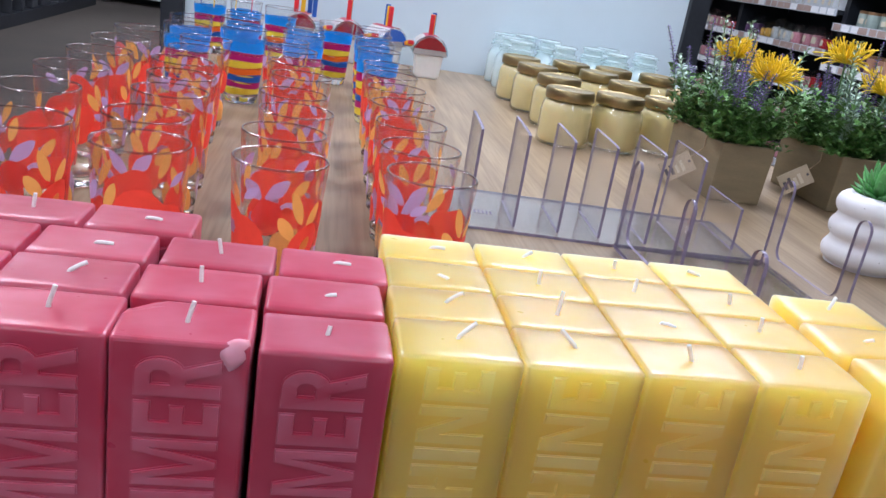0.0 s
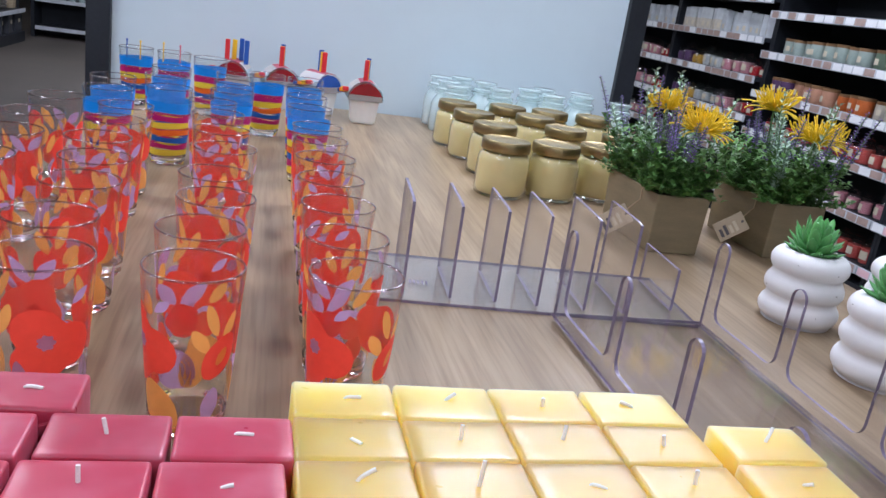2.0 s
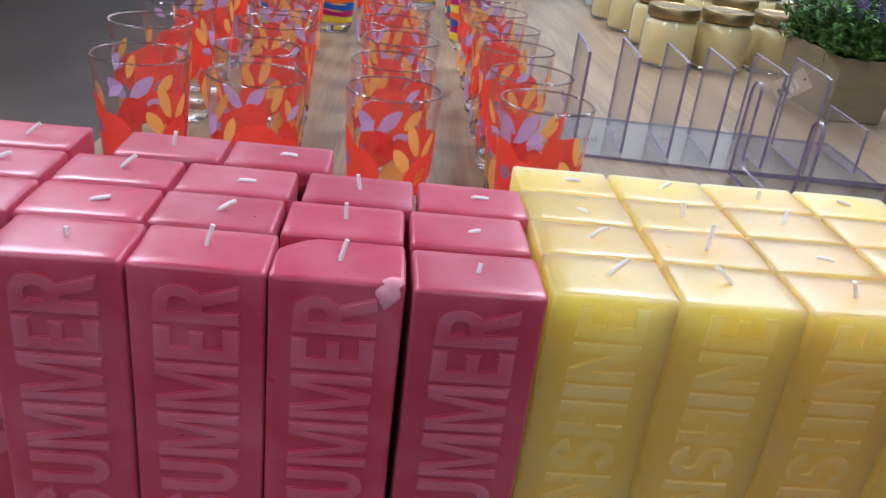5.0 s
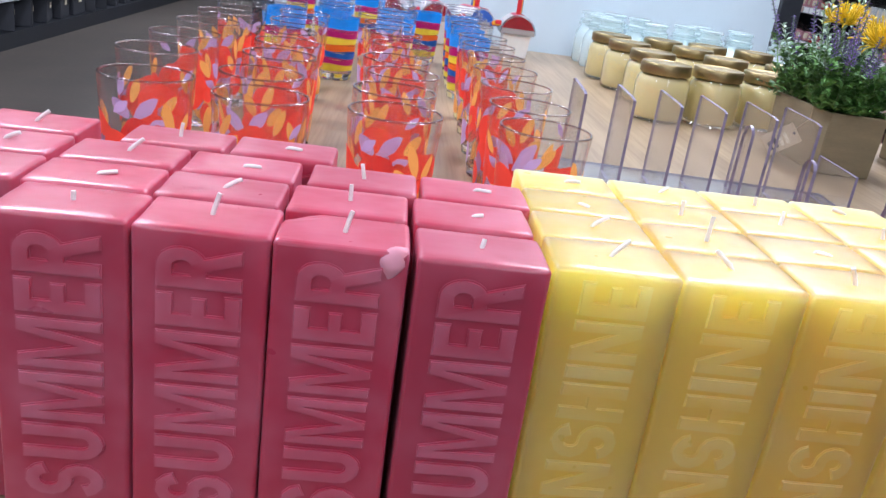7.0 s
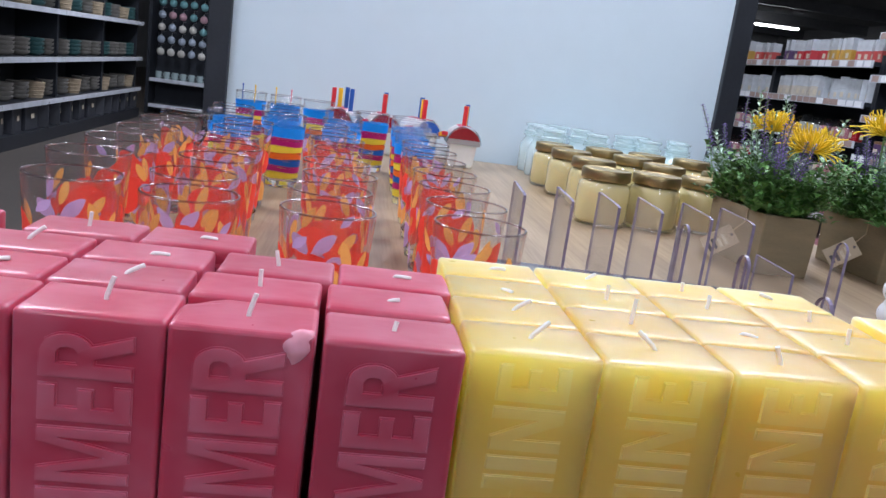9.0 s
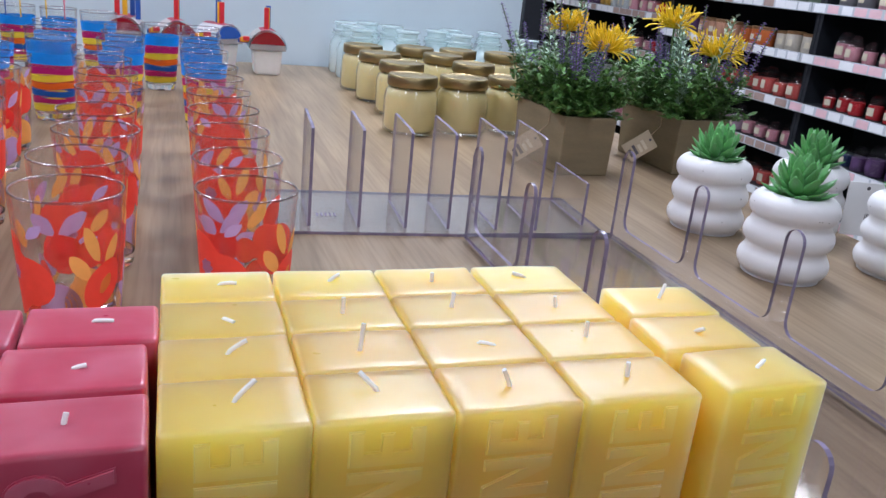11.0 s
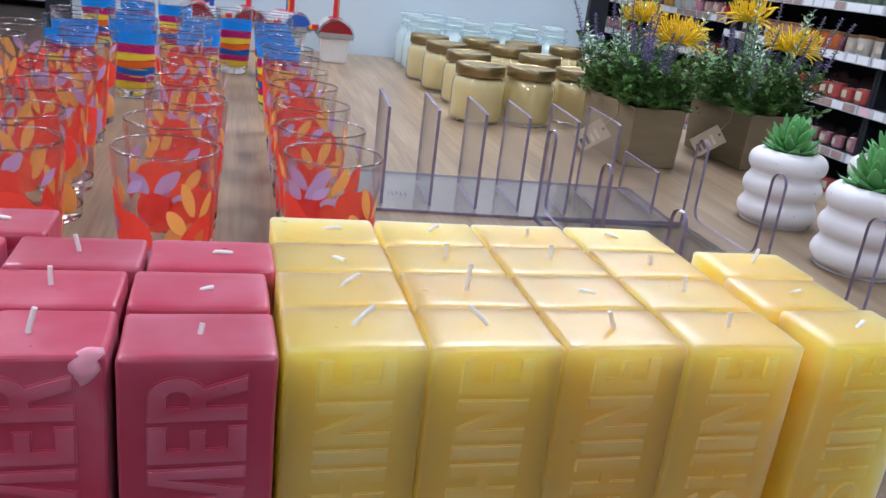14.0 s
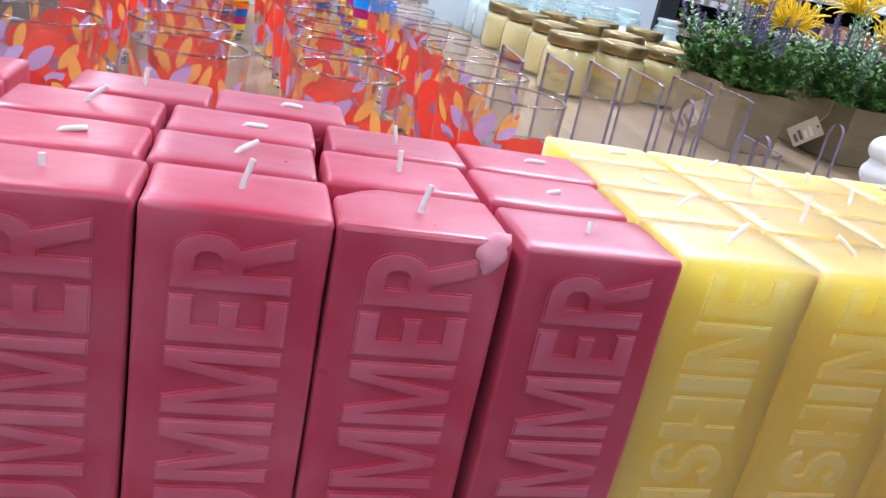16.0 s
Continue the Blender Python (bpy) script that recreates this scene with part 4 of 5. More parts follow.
def arrangement(x0, x1, y0, y1, seed, flowers):
    rnd = random.Random(seed)
    cx, cy, w, d, h = (x0 + x1) / 2, (y0 + y1) / 2, (x1 - x0) / 2, (y1 - y0) / 2, 0.110
    t = thing("flower_arrangement", "artificial yellow flowers, lavender and greenery in a kraft wood box", "plant", pose(cx, cy, TABLE + 0.0005, 0, 0, 1.0), "flower arrangements")
    bm = bmesh.new()
    rings = []
    for z, k in ((0, 0.96), (h, 1.0), (h, 0.94), (0.012, 0.90)):
        rings.append([bm.verts.new((sx * w * k, sy * d * k, z)) for sx, sy in ((-1, -1), (1, -1), (1, 1), (-1, 1))])
    bm.faces.new(rings[0][::-1])
    bm.faces.new(rings[3])
    for a, b in zip(rings, rings[1:]):
        for k in range(4):
            bm.faces.new((a[k], a[(k + 1) % 4], b[(k + 1) % 4], b[k]))
    bmesh.ops.bevel(bm, geom=bm.edges[:], offset=0.0016, segments=1, affect="EDGES")
    part("planter", bm, KRAFT, t, "plain kraft wood planter box", smooth=30)
    part("filling", box(-w * 0.9, w * 0.9, -d * 0.9, d * 0.9, 0.06, 0.098), SOILM, t, "dark filling")
    part("twine", tube([Vector((-w * 1.0, -d * 0.40, 0.1115)), Vector((-w * 1.06, -d * 0.45, 0.085)), Vector((-w - 0.034, -d * 0.58, 0.066))], 0.0011), TWINE, t, "thin jute twine")
    tag = part("tag", box(-0.030, 0.030, -0.0008, 0.0008, -0.019, 0.019, 0.0005, 1), CARD, t, "kraft card price tag with printed bars")
    tag.location = (-w - 0.056, -d * 0.62, 0.047)
    tag.rotation_euler = (radians(-14), radians(-36), radians(-14))
    for q in range(4):
        part("print_bar", box(-0.024 + 0.010 * q, -0.018 + 0.010 * q, -0.0013, -0.0010, -0.012, 0.004 + 0.004 * (q % 2)), DARKPRINT if q < 2 else LABELM, tag)
    part("hole", tube([(0.024, -0.0012, 0.0), (0.024, 0.0012, 0.0)], 0.0026, 10), DARKPRINT, tag)
    # low greenery: many small leaves on short sprigs
    bm = bmesh.new()
    for k in range(430):
        px, py = rnd.uniform(-1, 1) * w * 1.02, rnd.uniform(-1, 1) * d
        top = h + rnd.uniform(0.0, 0.098) + 0.015 * noise.noise(Vector((px * 40, py * 40, seed)))
        out = Vector((px / w * 0.030, py / d * 0.026, 0))
        base = Vector((px * 0.7, py * 0.7, h - 0.01))
        tip = Vector((px, py, top)) + out
        for q in range(9):
            f = 0.25 + 0.75 * q / 8
            p = base.lerp(tip, f)
            a = rnd.uniform(0, 6.28)
            add_leaf(bm, p, Vector((math.cos(a), math.sin(a), rnd.uniform(0.1, 1.0))), rnd.uniform(0.013, 0.025), rnd.uniform(0.008, 0.0135))
    tagged(part("foliage", bm, LEAF, t, "dense small green leaves"), kind="stuff")
    # lavender spikes
    for k in range(18):
        px, py = rnd.uniform(-0.9, 0.9) * w, rnd.uniform(-0.9, 0.9) * d
        z1 = h + rnd.uniform(0.10, 0.21) + (0.05 if k == 0 else 0)
        pts = stalk(rnd, px, py, h - 0.01, z1, (px * rnd.uniform(0.2, 1.3), py * 0.6))
        stem = part("lavender_stem", tube(pts, 0.0011, 5), STEM, t, "lavender spike on a thin stem")
        bm = bmesh.new()
        for q in range(46):
            f = 0.52 + 0.48 * q / 45
            i = min(4, int(f * 5))
            p = pts[i].lerp(pts[i + 1], f * 5 - i)
            a = q * 2.4
            wide = 0.0085 * (1.2 - f * 0.75)
            o = Vector((math.cos(a), math.sin(a), 0.5))
            add_leaf(bm, p, o, wide * 1.7, wide * 0.8, 0.5)
        part("lavender_bud", bm, LAVENDER, stem)
    # grey-green sage sprigs
    for k in range(16):
        px, py = rnd.uniform(-1, 1) * w, rnd.uniform(-0.9, 0.9) * d
        if k < 3:
            px = -w * rnd.uniform(0.7, 1.1)
        z1 = h + rnd.uniform(0.08, 0.21)
        pts = stalk(rnd, px * 0.8, py * 0.8, h - 0.01, z1, (px * rnd.uniform(0.3, 1.0), py * 0.5))
        stem = part("sage_stem", tube(pts, 0.0010, 5), STEM, t)
        bm = bmesh.new()
        for q in range(30):
            f = 0.35 + 0.65 * q / 29
            i = min(4, int(f * 5))
            p = pts[i].lerp(pts[i + 1], f * 5 - i)
            a = q * 1.9
            add_leaf(bm, p, Vector((math.cos(a), math.sin(a), 0.9)), 0.022 * (1.2 - 0.6 * f), 0.0075, 0.2)
        part("sage_leaf", bm, SAGE, stem, "pale grey-green sprig leaves")
    # yellow pincushion flowers
    for fx, fy, fz, r in flowers:
        fz += 0.018
        stem = part("flower_stem", tube([Vector((fx * 0.6, fy * 0.6, h - 0.01)), Vector((fx * 0.9, fy * 0.9, (h + fz) / 2)), Vector((fx, fy, fz))], 0.002, 6), STEM, t)
        bm = bmesh.new()
        for q in range(130):
            el = radians(rnd.uniform(2, 78))
            a = q * 2.39996
            out = Vector((math.cos(a), math.sin(a), 0))
            pts = []
            ln = r * rnd.uniform(0.9, 1.45)
            for k in range(6):
                f = k / 5
                e2 = el * (1 - 0.1 * f) + (0.5 if q % 3 else -0.35) * f * f * (1 - el / 1.6)
                curl = 1.0 - (0.12 if q % 2 else -0.05) * max(0, f - 0.7) / 0.3
                pts.append(Vector((fx, fy, fz - 0.004)) + out * ln * f * math.cos(e2) * curl + Vector((0, 0, ln * f * math.sin(e2) * 0.82)))
            tube(pts, 0.0014, 4, bm, 0.9)
        tagged(part("yellow_flower", bm, PETAL, stem, "shaggy yellow pincushion flower head"))
    return t


arrangement(0.780, 0.886, 1.338, 1.560, 4, ((-0.022, -0.015, 0.240, 0.038), (0.024, -0.075, 0.212, 0.050)))
arrangement(1.036, 1.148, 1.360, 1.580, 9, ((-0.030, 0.01, 0.258, 0.046), (0.022, -0.070, 0.214, 0.050)))


# ---- succulents in ringed pots ----
def leaf_mesh():
    bm = bmesh.new()
    rows = []
    n = 8
    for k in range(7):
        f = k / 6
        w = 0.5 * math.sin(math.pi * (0.13 + 0.80 * f ** 1.15)) ** 0.75
        th = 0.17 * math.sin(math.pi * (0.12 + 0.84 * f))
        lift = 0.20 * f * f
        rows.append([bm.verts.new((f, w * math.cos(2 * math.pi * j / n) * 0.62, lift + th * math.sin(2 * math.pi * j / n) * (0.45 if math.sin(2 * math.pi * j / n) > 0 else 1))) for j in range(n)])
    for a, b in zip(rows, rows[1:]):
        for j in range(n):
            bm.faces.new((a[j], a[(j + 1) % n], b[(j + 1) % n], b[j]))
    tip = bm.verts.new((1.06, 0, 0.25))
    for j in range(n):
        bm.faces.new((rows[-1][j], rows[-1][(j + 1) % n], tip))
    bm.faces.new(rows[0][::-1])
    me = to_mesh("succulent_leaf", bm, SUCC)
    return me


SUCC_LEAF = leaf_mesh()


def succulent(x, y, turn, tag=False):
    t = thing("potted_succulent", "green artificial succulent in a white pot of three stacked rings", "plant", pose(x, y, TABLE + 0.0005, 0, 0, turn), "succulent pots")
    prof = [(0, 0), (0.050, 0.0)]
    for k in range(3):
        zc = 0.0195 + 0.0365 * k
        R, rr = 0.0390 - 0.0008 * k, 0.0195
        for a in range(-75 if k == 0 else -52, 53 if k < 2 else 85, 12):
            prof.append((R + rr * math.cos(radians(a)), zc + rr * math.sin(radians(a)) * 0.98))
    prof += [(0.036, 0.1115), (0.0345, 0.105), (0.0345, 0.094)]
    part("pot", lathe(prof, 48), CERAMIC, t, "matt white ringed pot with grey specks", smooth=180)
    part("soil", lathe([(0.0355, 0.101), (0.02, 0.103), (0, 0.104)], 24), SOILM, t, "black soil")
    rnd = random.Random(int(x * 1000))
    for k in range(14):
        a, zc = rnd.uniform(0, 6.28), 0.0195 + 0.0365 * rnd.randrange(3) + rnd.uniform(-0.006, 0.006)
        s = part("speck", box(-0.0006, 0.0006, -0.0004, 0.0004, -0.0006, 0.0006), SPECK, t)
        s.location = (0.0575 * math.cos(a), 0.0575 * math.sin(a), zc)
        s.rotation_euler = (0, 0, a + 1.57)
    i = 0
    for ring, (n, el, ln, z) in enumerate(((9, 12, 0.043, 0.106), (9, 30, 0.044, 0.109), (8, 46, 0.044, 0.113), (7, 60, 0.042, 0.118), (5, 74, 0.038, 0.122), (3, 85, 0.030, 0.126))):
        for k in range(n):
            leaf = part("leaf", SUCC_LEAF, None, t, smooth=180)
            a = 2 * math.pi * k / n + ring * 0.37 + rnd.uniform(-0.06, 0.06)
            l = ln * rnd.uniform(0.9, 1.08)
            leaf.scale = (l, l * 0.68, l * 0.72)
            leaf.location = (0.004 * math.cos(a), 0.004 * math.sin(a), z)
            leaf.rotation_euler = (0, -radians(el + rnd.uniform(-5, 5)), a)
            i += 1
    if tag:
        g = part("swing_tag", box(-0.028, 0.028, -0.0006, 0.0006, 0, 0.085, 0.0004, 1), WHITECARD, t, "white card tag with a printed code")
        g.location = (-0.02, -0.09, 0.004)
        g.rotation_euler = (radians(-6), 0, radians(-20 - turn))
        for q in range(5):
            part("print_bar", box(0.006 + 0.0025 * q, 0.0072 + 0.0025 * q, -0.0010, -0.0007, 0.022, 0.036), DARKPRINT, g)
        part("hole", tube([(0.004, -0.0009, 0.076), (0.004, 0.0009, 0.076)], 0.003, 10), DARKPRINT, g)
    return t


succulent(0.896, 1.043, 0)
succulent(0.883, 0.846, 35)
succulent(1.058, 1.020, 80, True)
succulent(1.072, 0.835, 150)


# ---- shelving along the aisle ----
def tone(name, c, rough=0.45):
    return mat(name, c, rough, var=0.12, scale=25, bump=0.03)


WAX = {k: tone(k + "_wax", c) for k, c in {"coral": (0.55, 0.09, 0.08), "red": (0.50, 0.02, 0.03), "rose": (0.60, 0.26, 0.32), "plum": (0.10, 0.05, 0.13), "orange": (0.55, 0.13, 0.03), "ivory": (0.55, 0.50, 0.42),
                                            "green": (0.14, 0.20, 0.14), "navy": (0.03, 0.045, 0.12), "white": (0.50, 0.53, 0.55), "amber": (0.55, 0.32, 0.06), "peach": (0.50, 0.26, 0.17), "sage": (0.34, 0.42, 0.38), "mauve": (0.36, 0.25, 0.32), "grey": (0.16, 0.16, 0.17)}.items()}
WOODLID = tone("wooden_lid", (0.22, 0.11, 0.045), 0.6)
DUSKY = tone("dusky_ticket", (0.42, 0.30, 0.26))


def shop_jar(colour):
    t = thing("shop_jar", f"{colour} candle in a glass jar with a domed glass lid", "candle", group="jar candles on the shelves")
    part("wax", lathe([(0, 0.004), (0.036, 0.004), (0.038, 0.010), (0.038, 0.072), (0, 0.072)], 18), WAX[colour], t, smooth=50)
    part("jar", lathe([(0, 0), (0.038, 0), (0.0405, 0.006), (0.0405, 0.078), (0.034, 0.092), (0.031, 0.094), (0.033, 0.100)], 18), JARGLASS, t, smooth=50)
    part("lid", lathe([(0.034, 0.100), (0.034, 0.106), (0.026, 0.112), (0.022, 0.124), (0.012, 0.128), (0, 0.128)], 18), JARGLASS, t, "domed glass lid", smooth=50)
    bm = bmesh.new()
    rows = [[bm.verts.new((0.0412 * math.cos(radians(150 + 10 * k)), 0.0412 * math.sin(radians(150 + 10 * k)), z)) for k in range(7)] for z in (0.022, 0.062)]
    for k in range(6):
        bm.faces.new((rows[0][k], rows[0][k + 1], rows[1][k + 1], rows[1][k]))
    part("label", bm, WAX[colour] if colour in ("plum", "amber") else LABELM, t, smooth=180)
    return t


def shop_tumbler(colour):
    t = thing("candle_tumbler", f"{colour} candle tumbler with a wooden lid", "candle", group="wooden-lidded candles on the shelves")
    part("tumbler", lathe([(0, 0), (0.042, 0), (0.045, 0.004), (0.045, 0.082), (0, 0.082)], 18), WAX[colour], t, smooth=50)
    part("lid", lathe([(0.046, 0.0825), (0.046, 0.096), (0.044, 0.098), (0, 0.098)], 18), WOODLID, t, "brown wooden lid", smooth=40)
    part("label", box(-0.0465, -0.0455, -0.014, 0.014, 0.025, 0.055), LABELM, t)
    return t


def carton(colour, high=0.15, top="white"):
    t = thing("carton", f"small {colour} and {top} card box", "box", group="cartons on the shelves")
    part("box", box(-0.035, 0.035, -0.034, 0.034, 0, high * 0.5, 0.001, 1), WAX[colour], t, f"{colour} lower half")
    part("box_top", box(-0.035, 0.035, -0.034, 0.034, high * 0.5 + 0.0005, high, 0.001, 1), WAX[top], t, f"{top} upper half")
    part("print_bar", box(-0.0362, -0.0352, -0.012, 0.012, high * 0.14, high * 0.36), LABELM, t)
    return t


made = {}


def stock(kind, colour, m, **more):
    key = (kind, colour)
    if key not in made:
        made[key] = kind(colour, **more)
        made[key].matrix_basis = m
        return made[key]
    return copy_thing(made[key], m)


def shelf_bay(x, y0, y1, heights, side, dim, top=2.1):
    """A bay of black metal shelves whose front edge is at x; side +1 lies beyond it, -1 before it."""
    bay = thing("shelf_bay", "black metal shop shelving bay with price rails, stocked", "shelf", group="shelving bays")
    xb = x + side * 0.42
    lo, hi = min(x, xb), max(x, xb)
    part("back_panel", box(min(xb, xb + side * 0.03), max(xb, xb + side * 0.03), y0, y1, 0, top), BACKM, bay, "dark back panel")
    part("plinth", box(lo + 0.02, hi, y0, y1, 0, 0.11), BLACK, bay)
    for y in (y0 + 0.012, y1 - 0.012):
        part("upright", box(lo + (0.06 if side > 0 else 0), hi - (0 if side > 0 else 0.06), y - 0.010, y + 0.010, 0.111, top), BLACK, bay)
    rnd = random.Random(int(y0 * 100))
    for z in heights:
        part("shelf", box(lo + 0.006, hi, y0 + 0.024, y1 - 0.024, z - 0.028, z - 0.002), BLACK, bay)
        xr = x - side * 0.004
        rail = part("price_rail", box(min(x, xr), max(x, xr) + 0.005, y0 + 0.004, y1 - 0.004, z - 0.040, z + 0.004), RAIL, bay, "pale price rail")
        k, step = y0 + 0.02, 0.085
        while k < y1 - 0.09:
            kind = rnd.random()
            material = dim if kind < 0.5 else TICKET
            xt = xr - side * 0.0012
            part("ticket", box(min(xr, xt), max(xr, xt), k, k + step * rnd.uniform(0.7, 0.97), z - 0.036, z + 0.000), material, rail)
            k += step
    return bay


RIGHT = (0.205, 0.44, 0.675, 0.905, 1.14, 1.375, 1.62)
FARR = (0.26, 0.50, 0.74, 0.98, 1.22, 1.46)
right_bays = [(0.75, 2.05, RIGHT), (2.05, 3.35, RIGHT), (3.35, 4.65, RIGHT), (4.65, 5.95, FARR), (5.95, 7.25, FARR), (7.25, 8.55, FARR)]
rnd = random.Random(11)
PLAN = {
    (2.05, 0.205): [(carton, "red"), (shop_jar, "navy")], (2.05, 0.44): [(shop_jar, "navy"), (shop_jar, "plum"), (shop_jar, "navy")], (2.05, 0.675): [(shop_jar, "amber"), (shop_jar, "amber"), (shop_jar, "red"), (shop_jar, "red")],
    (2.05, 0.905): [(shop_jar, "ivory"), (shop_jar, "white"), (shop_jar, "rose"), (shop_jar, "rose")], (2.05, 1.14): [(shop_tumbler, "white"), (shop_tumbler, "green"), (shop_jar, "rose"), (shop_tumbler, "grey")],
    (3.35, 0.205): [(shop_jar, "coral"), (carton, "red")], (3.35, 0.44): [(shop_jar, "rose"), (shop_jar, "mauve"), (shop_jar, "rose")], (3.35, 0.675): [(shop_jar, "coral"), (shop_jar, "coral"), (shop_jar, "red")],
    (3.35, 0.905): [(shop_tumbler, "ivory"), (shop_tumbler, "orange"), (shop_tumbler, "peach"), (shop_tumbler, "plum")], (3.35, 1.14): [(shop_tumbler, "green"), (shop_tumbler, "sage"), (shop_tumbler, "sage")],
}
for y0, y1, heights in right_bays:
    shelf_bay(3.0, y0, y1, heights, 1, PINKT if y0 < 3.3 else DUSKY, 2.1 if y0 < 4.6 else 1.5)
    if y0 < 2.0:
        continue
    for z in heights[:-1] if y0 < 4.6 else heights:
        if z > 1.3 and y0 < 4.6:
            continue
        menu = PLAN.get((y0, z))
        if menu is None:
            menu = [(carton, "coral"), (carton, "amber"), (carton, "red"), (carton, "plum")] if z > 1.4 else [(carton, "white"), (carton, "ivory")] if z > 1.1 else [(shop_jar, "red"), (shop_jar, "rose"), (shop_jar, "white"), (shop_jar, "amber"), (shop_jar, "plum")]
        y = y0 + 0.07
        n = 0
        while y < y1 - 0.06:
            run = int((y - y0) / (y1 - y0) * len(menu))
            kind, colour = menu[min(run, len(menu) - 1)]
            size = rnd.uniform(0.80, 1.08) if kind is shop_jar else rnd.uniform(0.92, 1.04)
            stock(kind, colour, pose(3.08 + rnd.uniform(-0.012, 0.025), y, z - 0.0015, 0, 0, rnd.uniform(-30, 30)) @ Matrix.Scale(size, 4))
            y += 0.098 if kind is not carton else 0.074
            n += 1

# left-hand run with crockery and baskets
LEFT = (0.36, 0.72, 1.13, 1.52)
for y0, y1 in ((3.9, 5.2), (5.2, 6.5), (6.5, 7.8), (7.8, 9.1), (9.1, 10.4)):
    shelf_bay(-2.65, y0, y1, LEFT, -1, TICKET)
BOWL = tone("stoneware", (0.20, 0.19, 0.17), 0.5)
TEAL = tone("teal_stoneware", (0.05, 0.13, 0.13), 0.4)
BASKET = tone("pale_basket", (0.34, 0.27, 0.18), 0.8)
DARKBOX = tone("slate_box", (0.03, 0.033, 0.042), 0.6)


def bowl_stack(material, colour):
    t = thing("bowl_stack", f"stack of {colour} stoneware bowls", "bowls", group="crockery on the shelves")
    for k in range(4):
        z = 0.034 * k
        part("bowl", lathe([(0, z), (0.045, z), (0.085, z + 0.028), (0.088, z + 0.048), (0.084, z + 0.048), (0.05, z + 0.012), (0, z + 0.010)], 24), material, t, smooth=50)
    return t


def storage_basket():
    t = thing("storage_basket", "pale woven basket with a lid", "basket", group="baskets on the shelves")
    part("basket", lathe([(0, 0), (0.085, 0), (0.10, 0.12), (0.094, 0.12), (0.08, 0.01), (0, 0.01)], 22), BASKET, t, smooth=50)
    part("lid", lathe([(0.104, 0.1205), (0.104, 0.136), (0, 0.140)], 22), BASKET, t, smooth=40)
    for k in range(3):
        bm = lathe([(0.088 + 0.004 * k, 0.02 + 0.035 * k), (0.094 + 0.004 * k, 0.026 + 0.035 * k), (0.090 + 0.004 * k, 0.032 + 0.035 * k)], 22)
        part("woven_band", bm, BASKET, t, smooth=50)
    return t


def slate_box():
    t = thing("storage_box", "dark slate storage box with a lid", "box", group="storage boxes on the shelves")
    part("box", box(-0.12, 0.12, -0.13, 0.13, 0, 0.20, 0.006), DARKBOX, t)
    part("lid", box(-0.125, 0.125, -0.135, 0.135, 0.2005, 0.235, 0.006), DARKBOX, t)
    part("label", box(0.126, 0.128, -0.03, 0.03, 0.10, 0.14), LABELM, t)
    return t


firsts = {}
y = 4.1
q = 0
while y < 10.3:
    for z, kinds in ((0.11, ("box",)), (0.36, ("basket", "bowl", "bowl")), (0.72, ("bowl", "teal", "bowl")), (1.13, ("bowl", "basket", "teal"))):
        kind = kinds[q % len(kinds)]
        at = pose(-2.65 - 0.16, y, z - 0.0015 if z > 0.2 else 0.1105, 0, 0, 7 * (q % 5))
        if kind not in firsts:
            firsts[kind] = {"box": slate_box, "basket": storage_basket, "bowl": lambda: bowl_stack(BOWL, "grey"), "teal": lambda: bowl_stack(TEAL, "teal")}[kind]()
            firsts[kind].matrix_basis = at
        else:
            copy_thing(firsts[kind], at)
        q += 1
    y += 0.31

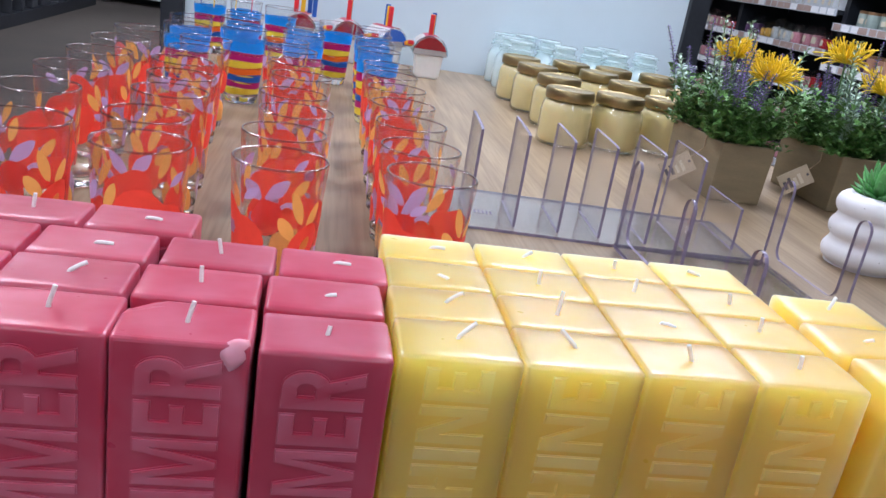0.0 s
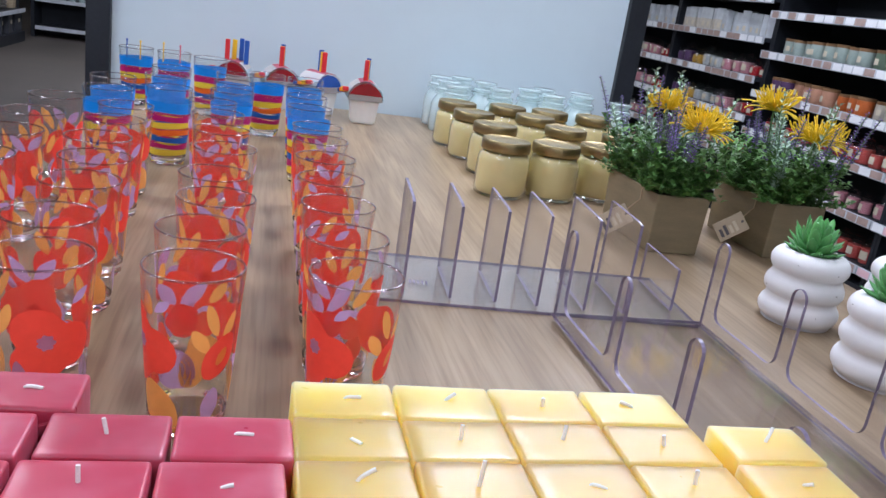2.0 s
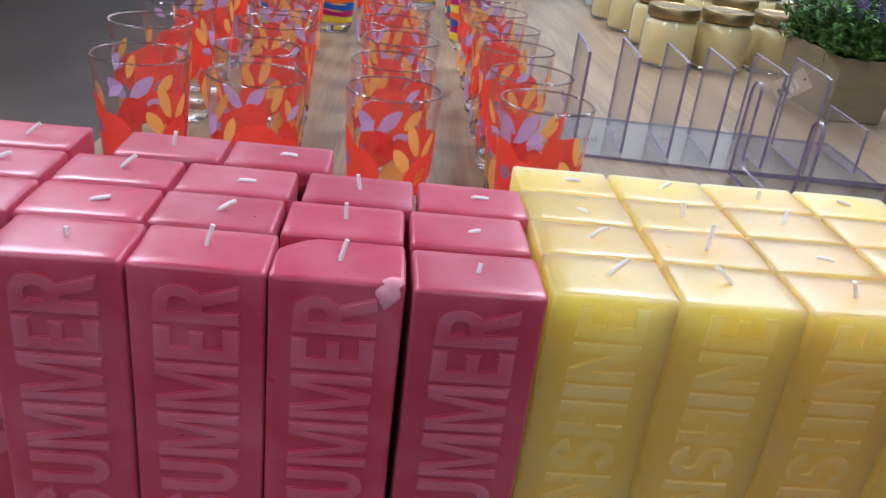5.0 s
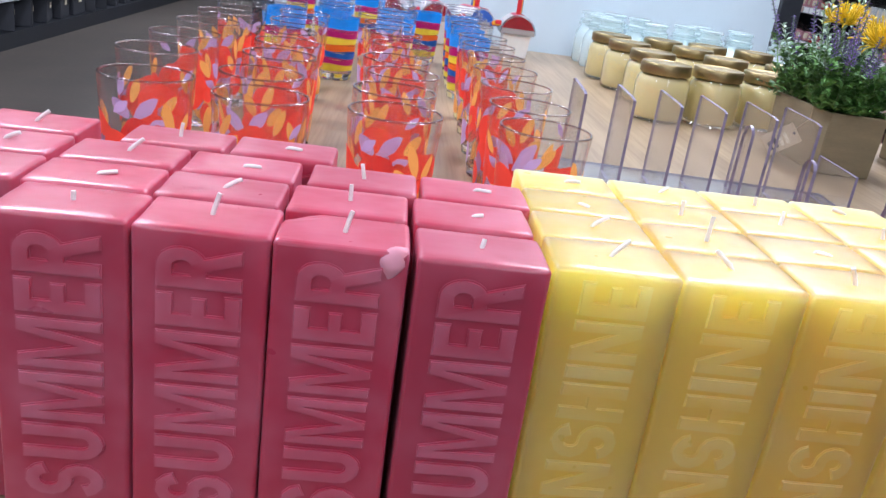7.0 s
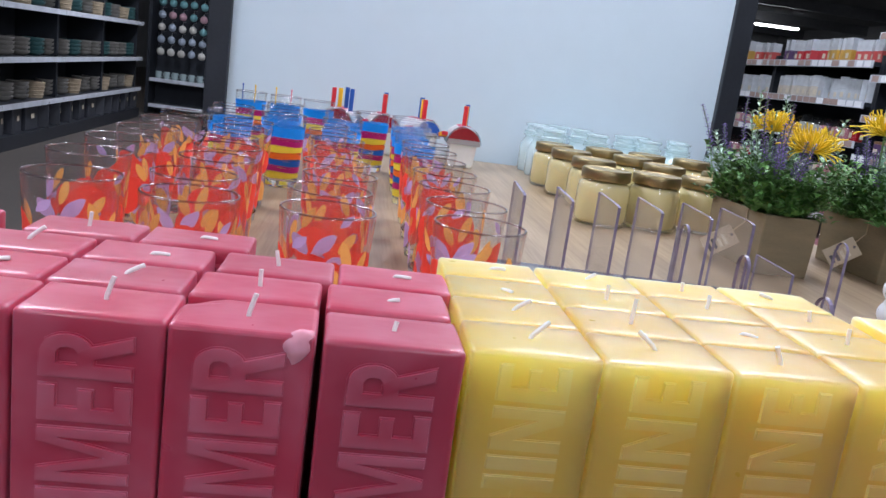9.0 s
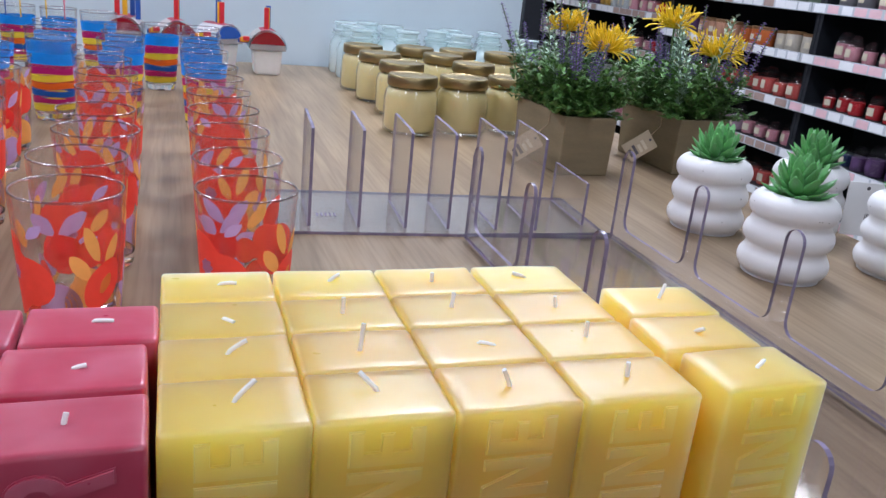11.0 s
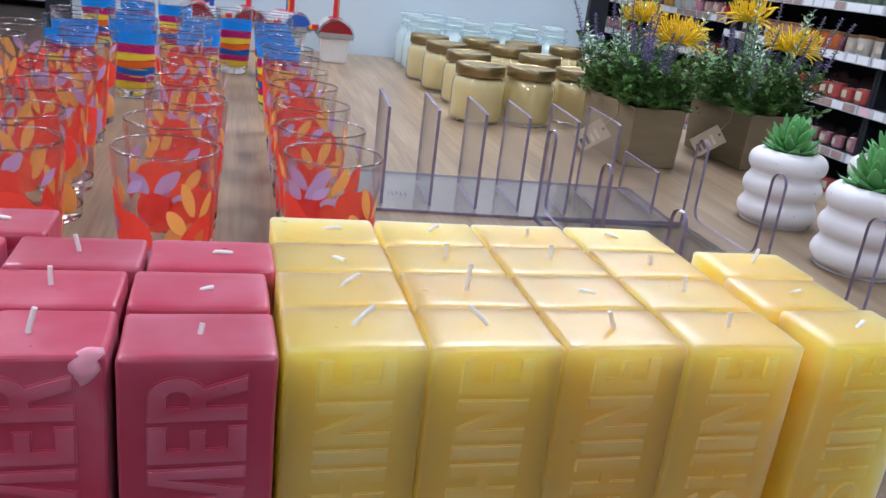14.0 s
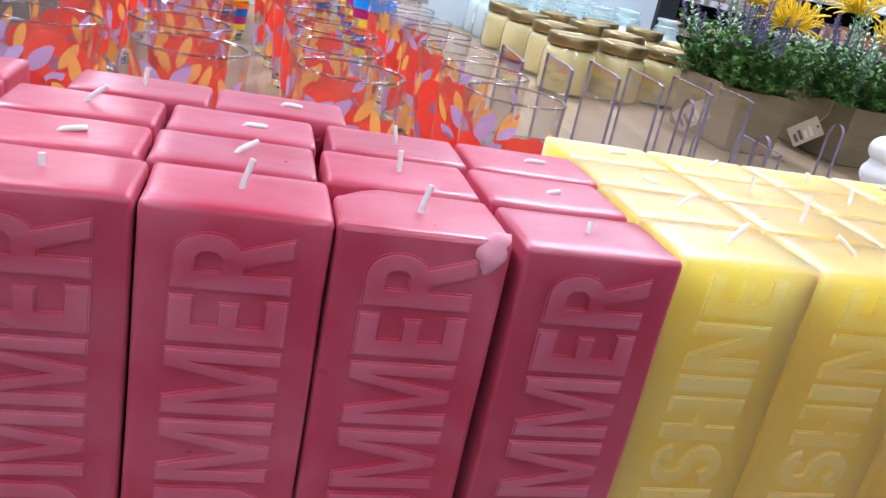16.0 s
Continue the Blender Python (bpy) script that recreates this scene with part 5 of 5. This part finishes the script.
# end bay with baubles hung on pegs
end = thing("end_bay", "black metal end-of-aisle bay with hooks and shelves", "shelf")
part("back_panel", box(-2.72, -1.90, 11.30, 11.33, 0, 2.2), BACKM, end)
for x in (-2.71, -1.89):
    part("upright", box(x - 0.02, x + 0.02, 10.95, 11.299, 0, 2.2), BLACK, end)
for z in (0.13, 0.46):
    part("shelf", box(-2.689, -1.911, 10.98, 11.298, z - 0.03, z), BLACK, end)
    part("price_rail", box(-2.689, -1.911, 10.974, 10.979, z - 0.042, z + 0.004), RAIL, end)
PASTEL = [tone("pearl_bauble", (0.62, 0.60, 0.55), 0.25), tone("pink_bauble", (0.50, 0.30, 0.34), 0.25), tone("aqua_bauble", (0.16, 0.36, 0.38), 0.25), tone("blue_bauble", (0.36, 0.42, 0.50), 0.25)]
bases = {}
for r in range(6):
    for c in range(6):
        k = (0, 3, 0, 1, 2, 2)[r] if (c + r) % 3 else (r + c) % 4
        at = pose(-2.60 + 0.13 * c, 11.10, 0.80 + 0.155 * r + 0.01 * math.sin(c * 3))
        if k not in bases:
            t = thing("bauble", ("pearl", "pink", "aqua", "pale blue")[k] + " glass bauble hung from a hook", "ornament", at, "hanging baubles")
            part("ball", lathe([(0, -0.05), (0.03, -0.042), (0.047, -0.018), (0.048, 0.012), (0.034, 0.038), (0.012, 0.049), (0, 0.05)], 18), PASTEL[k], t, smooth=180)
            part("cap", lathe([(0.011, 0.048), (0.011, 0.062), (0, 0.063)], 10), STEEL, t)
            part("hook", tube([(0, 0, 0.062), (0, 0.02, 0.09), (0, 0.199, 0.10)], 0.003, 5), STEEL, t)
            bases[k] = t
        else:
            copy_thing(bases[k], at)
mug = None
for c in range(7):
    at = pose(-2.60 + 0.105 * c, 11.06, 0.4605)
    if mug is None:
        mug = thing("glass_mug", "clear glass mug on the end-bay shelf", "mug", at, "glass mugs")
        part("mug", lathe([(0, 0), (0.036, 0), (0.040, 0.09), (0.037, 0.09), (0.033, 0.006), (0, 0.006)], 18), AQUA, mug, smooth=50)
        part("handle", tube([(0.038, 0, 0.075), (0.062, 0, 0.065), (0.062, 0, 0.03), (0.037, 0, 0.02)], 0.005, 6), AQUA, mug, smooth=50)
    else:
        copy_thing(mug, at)
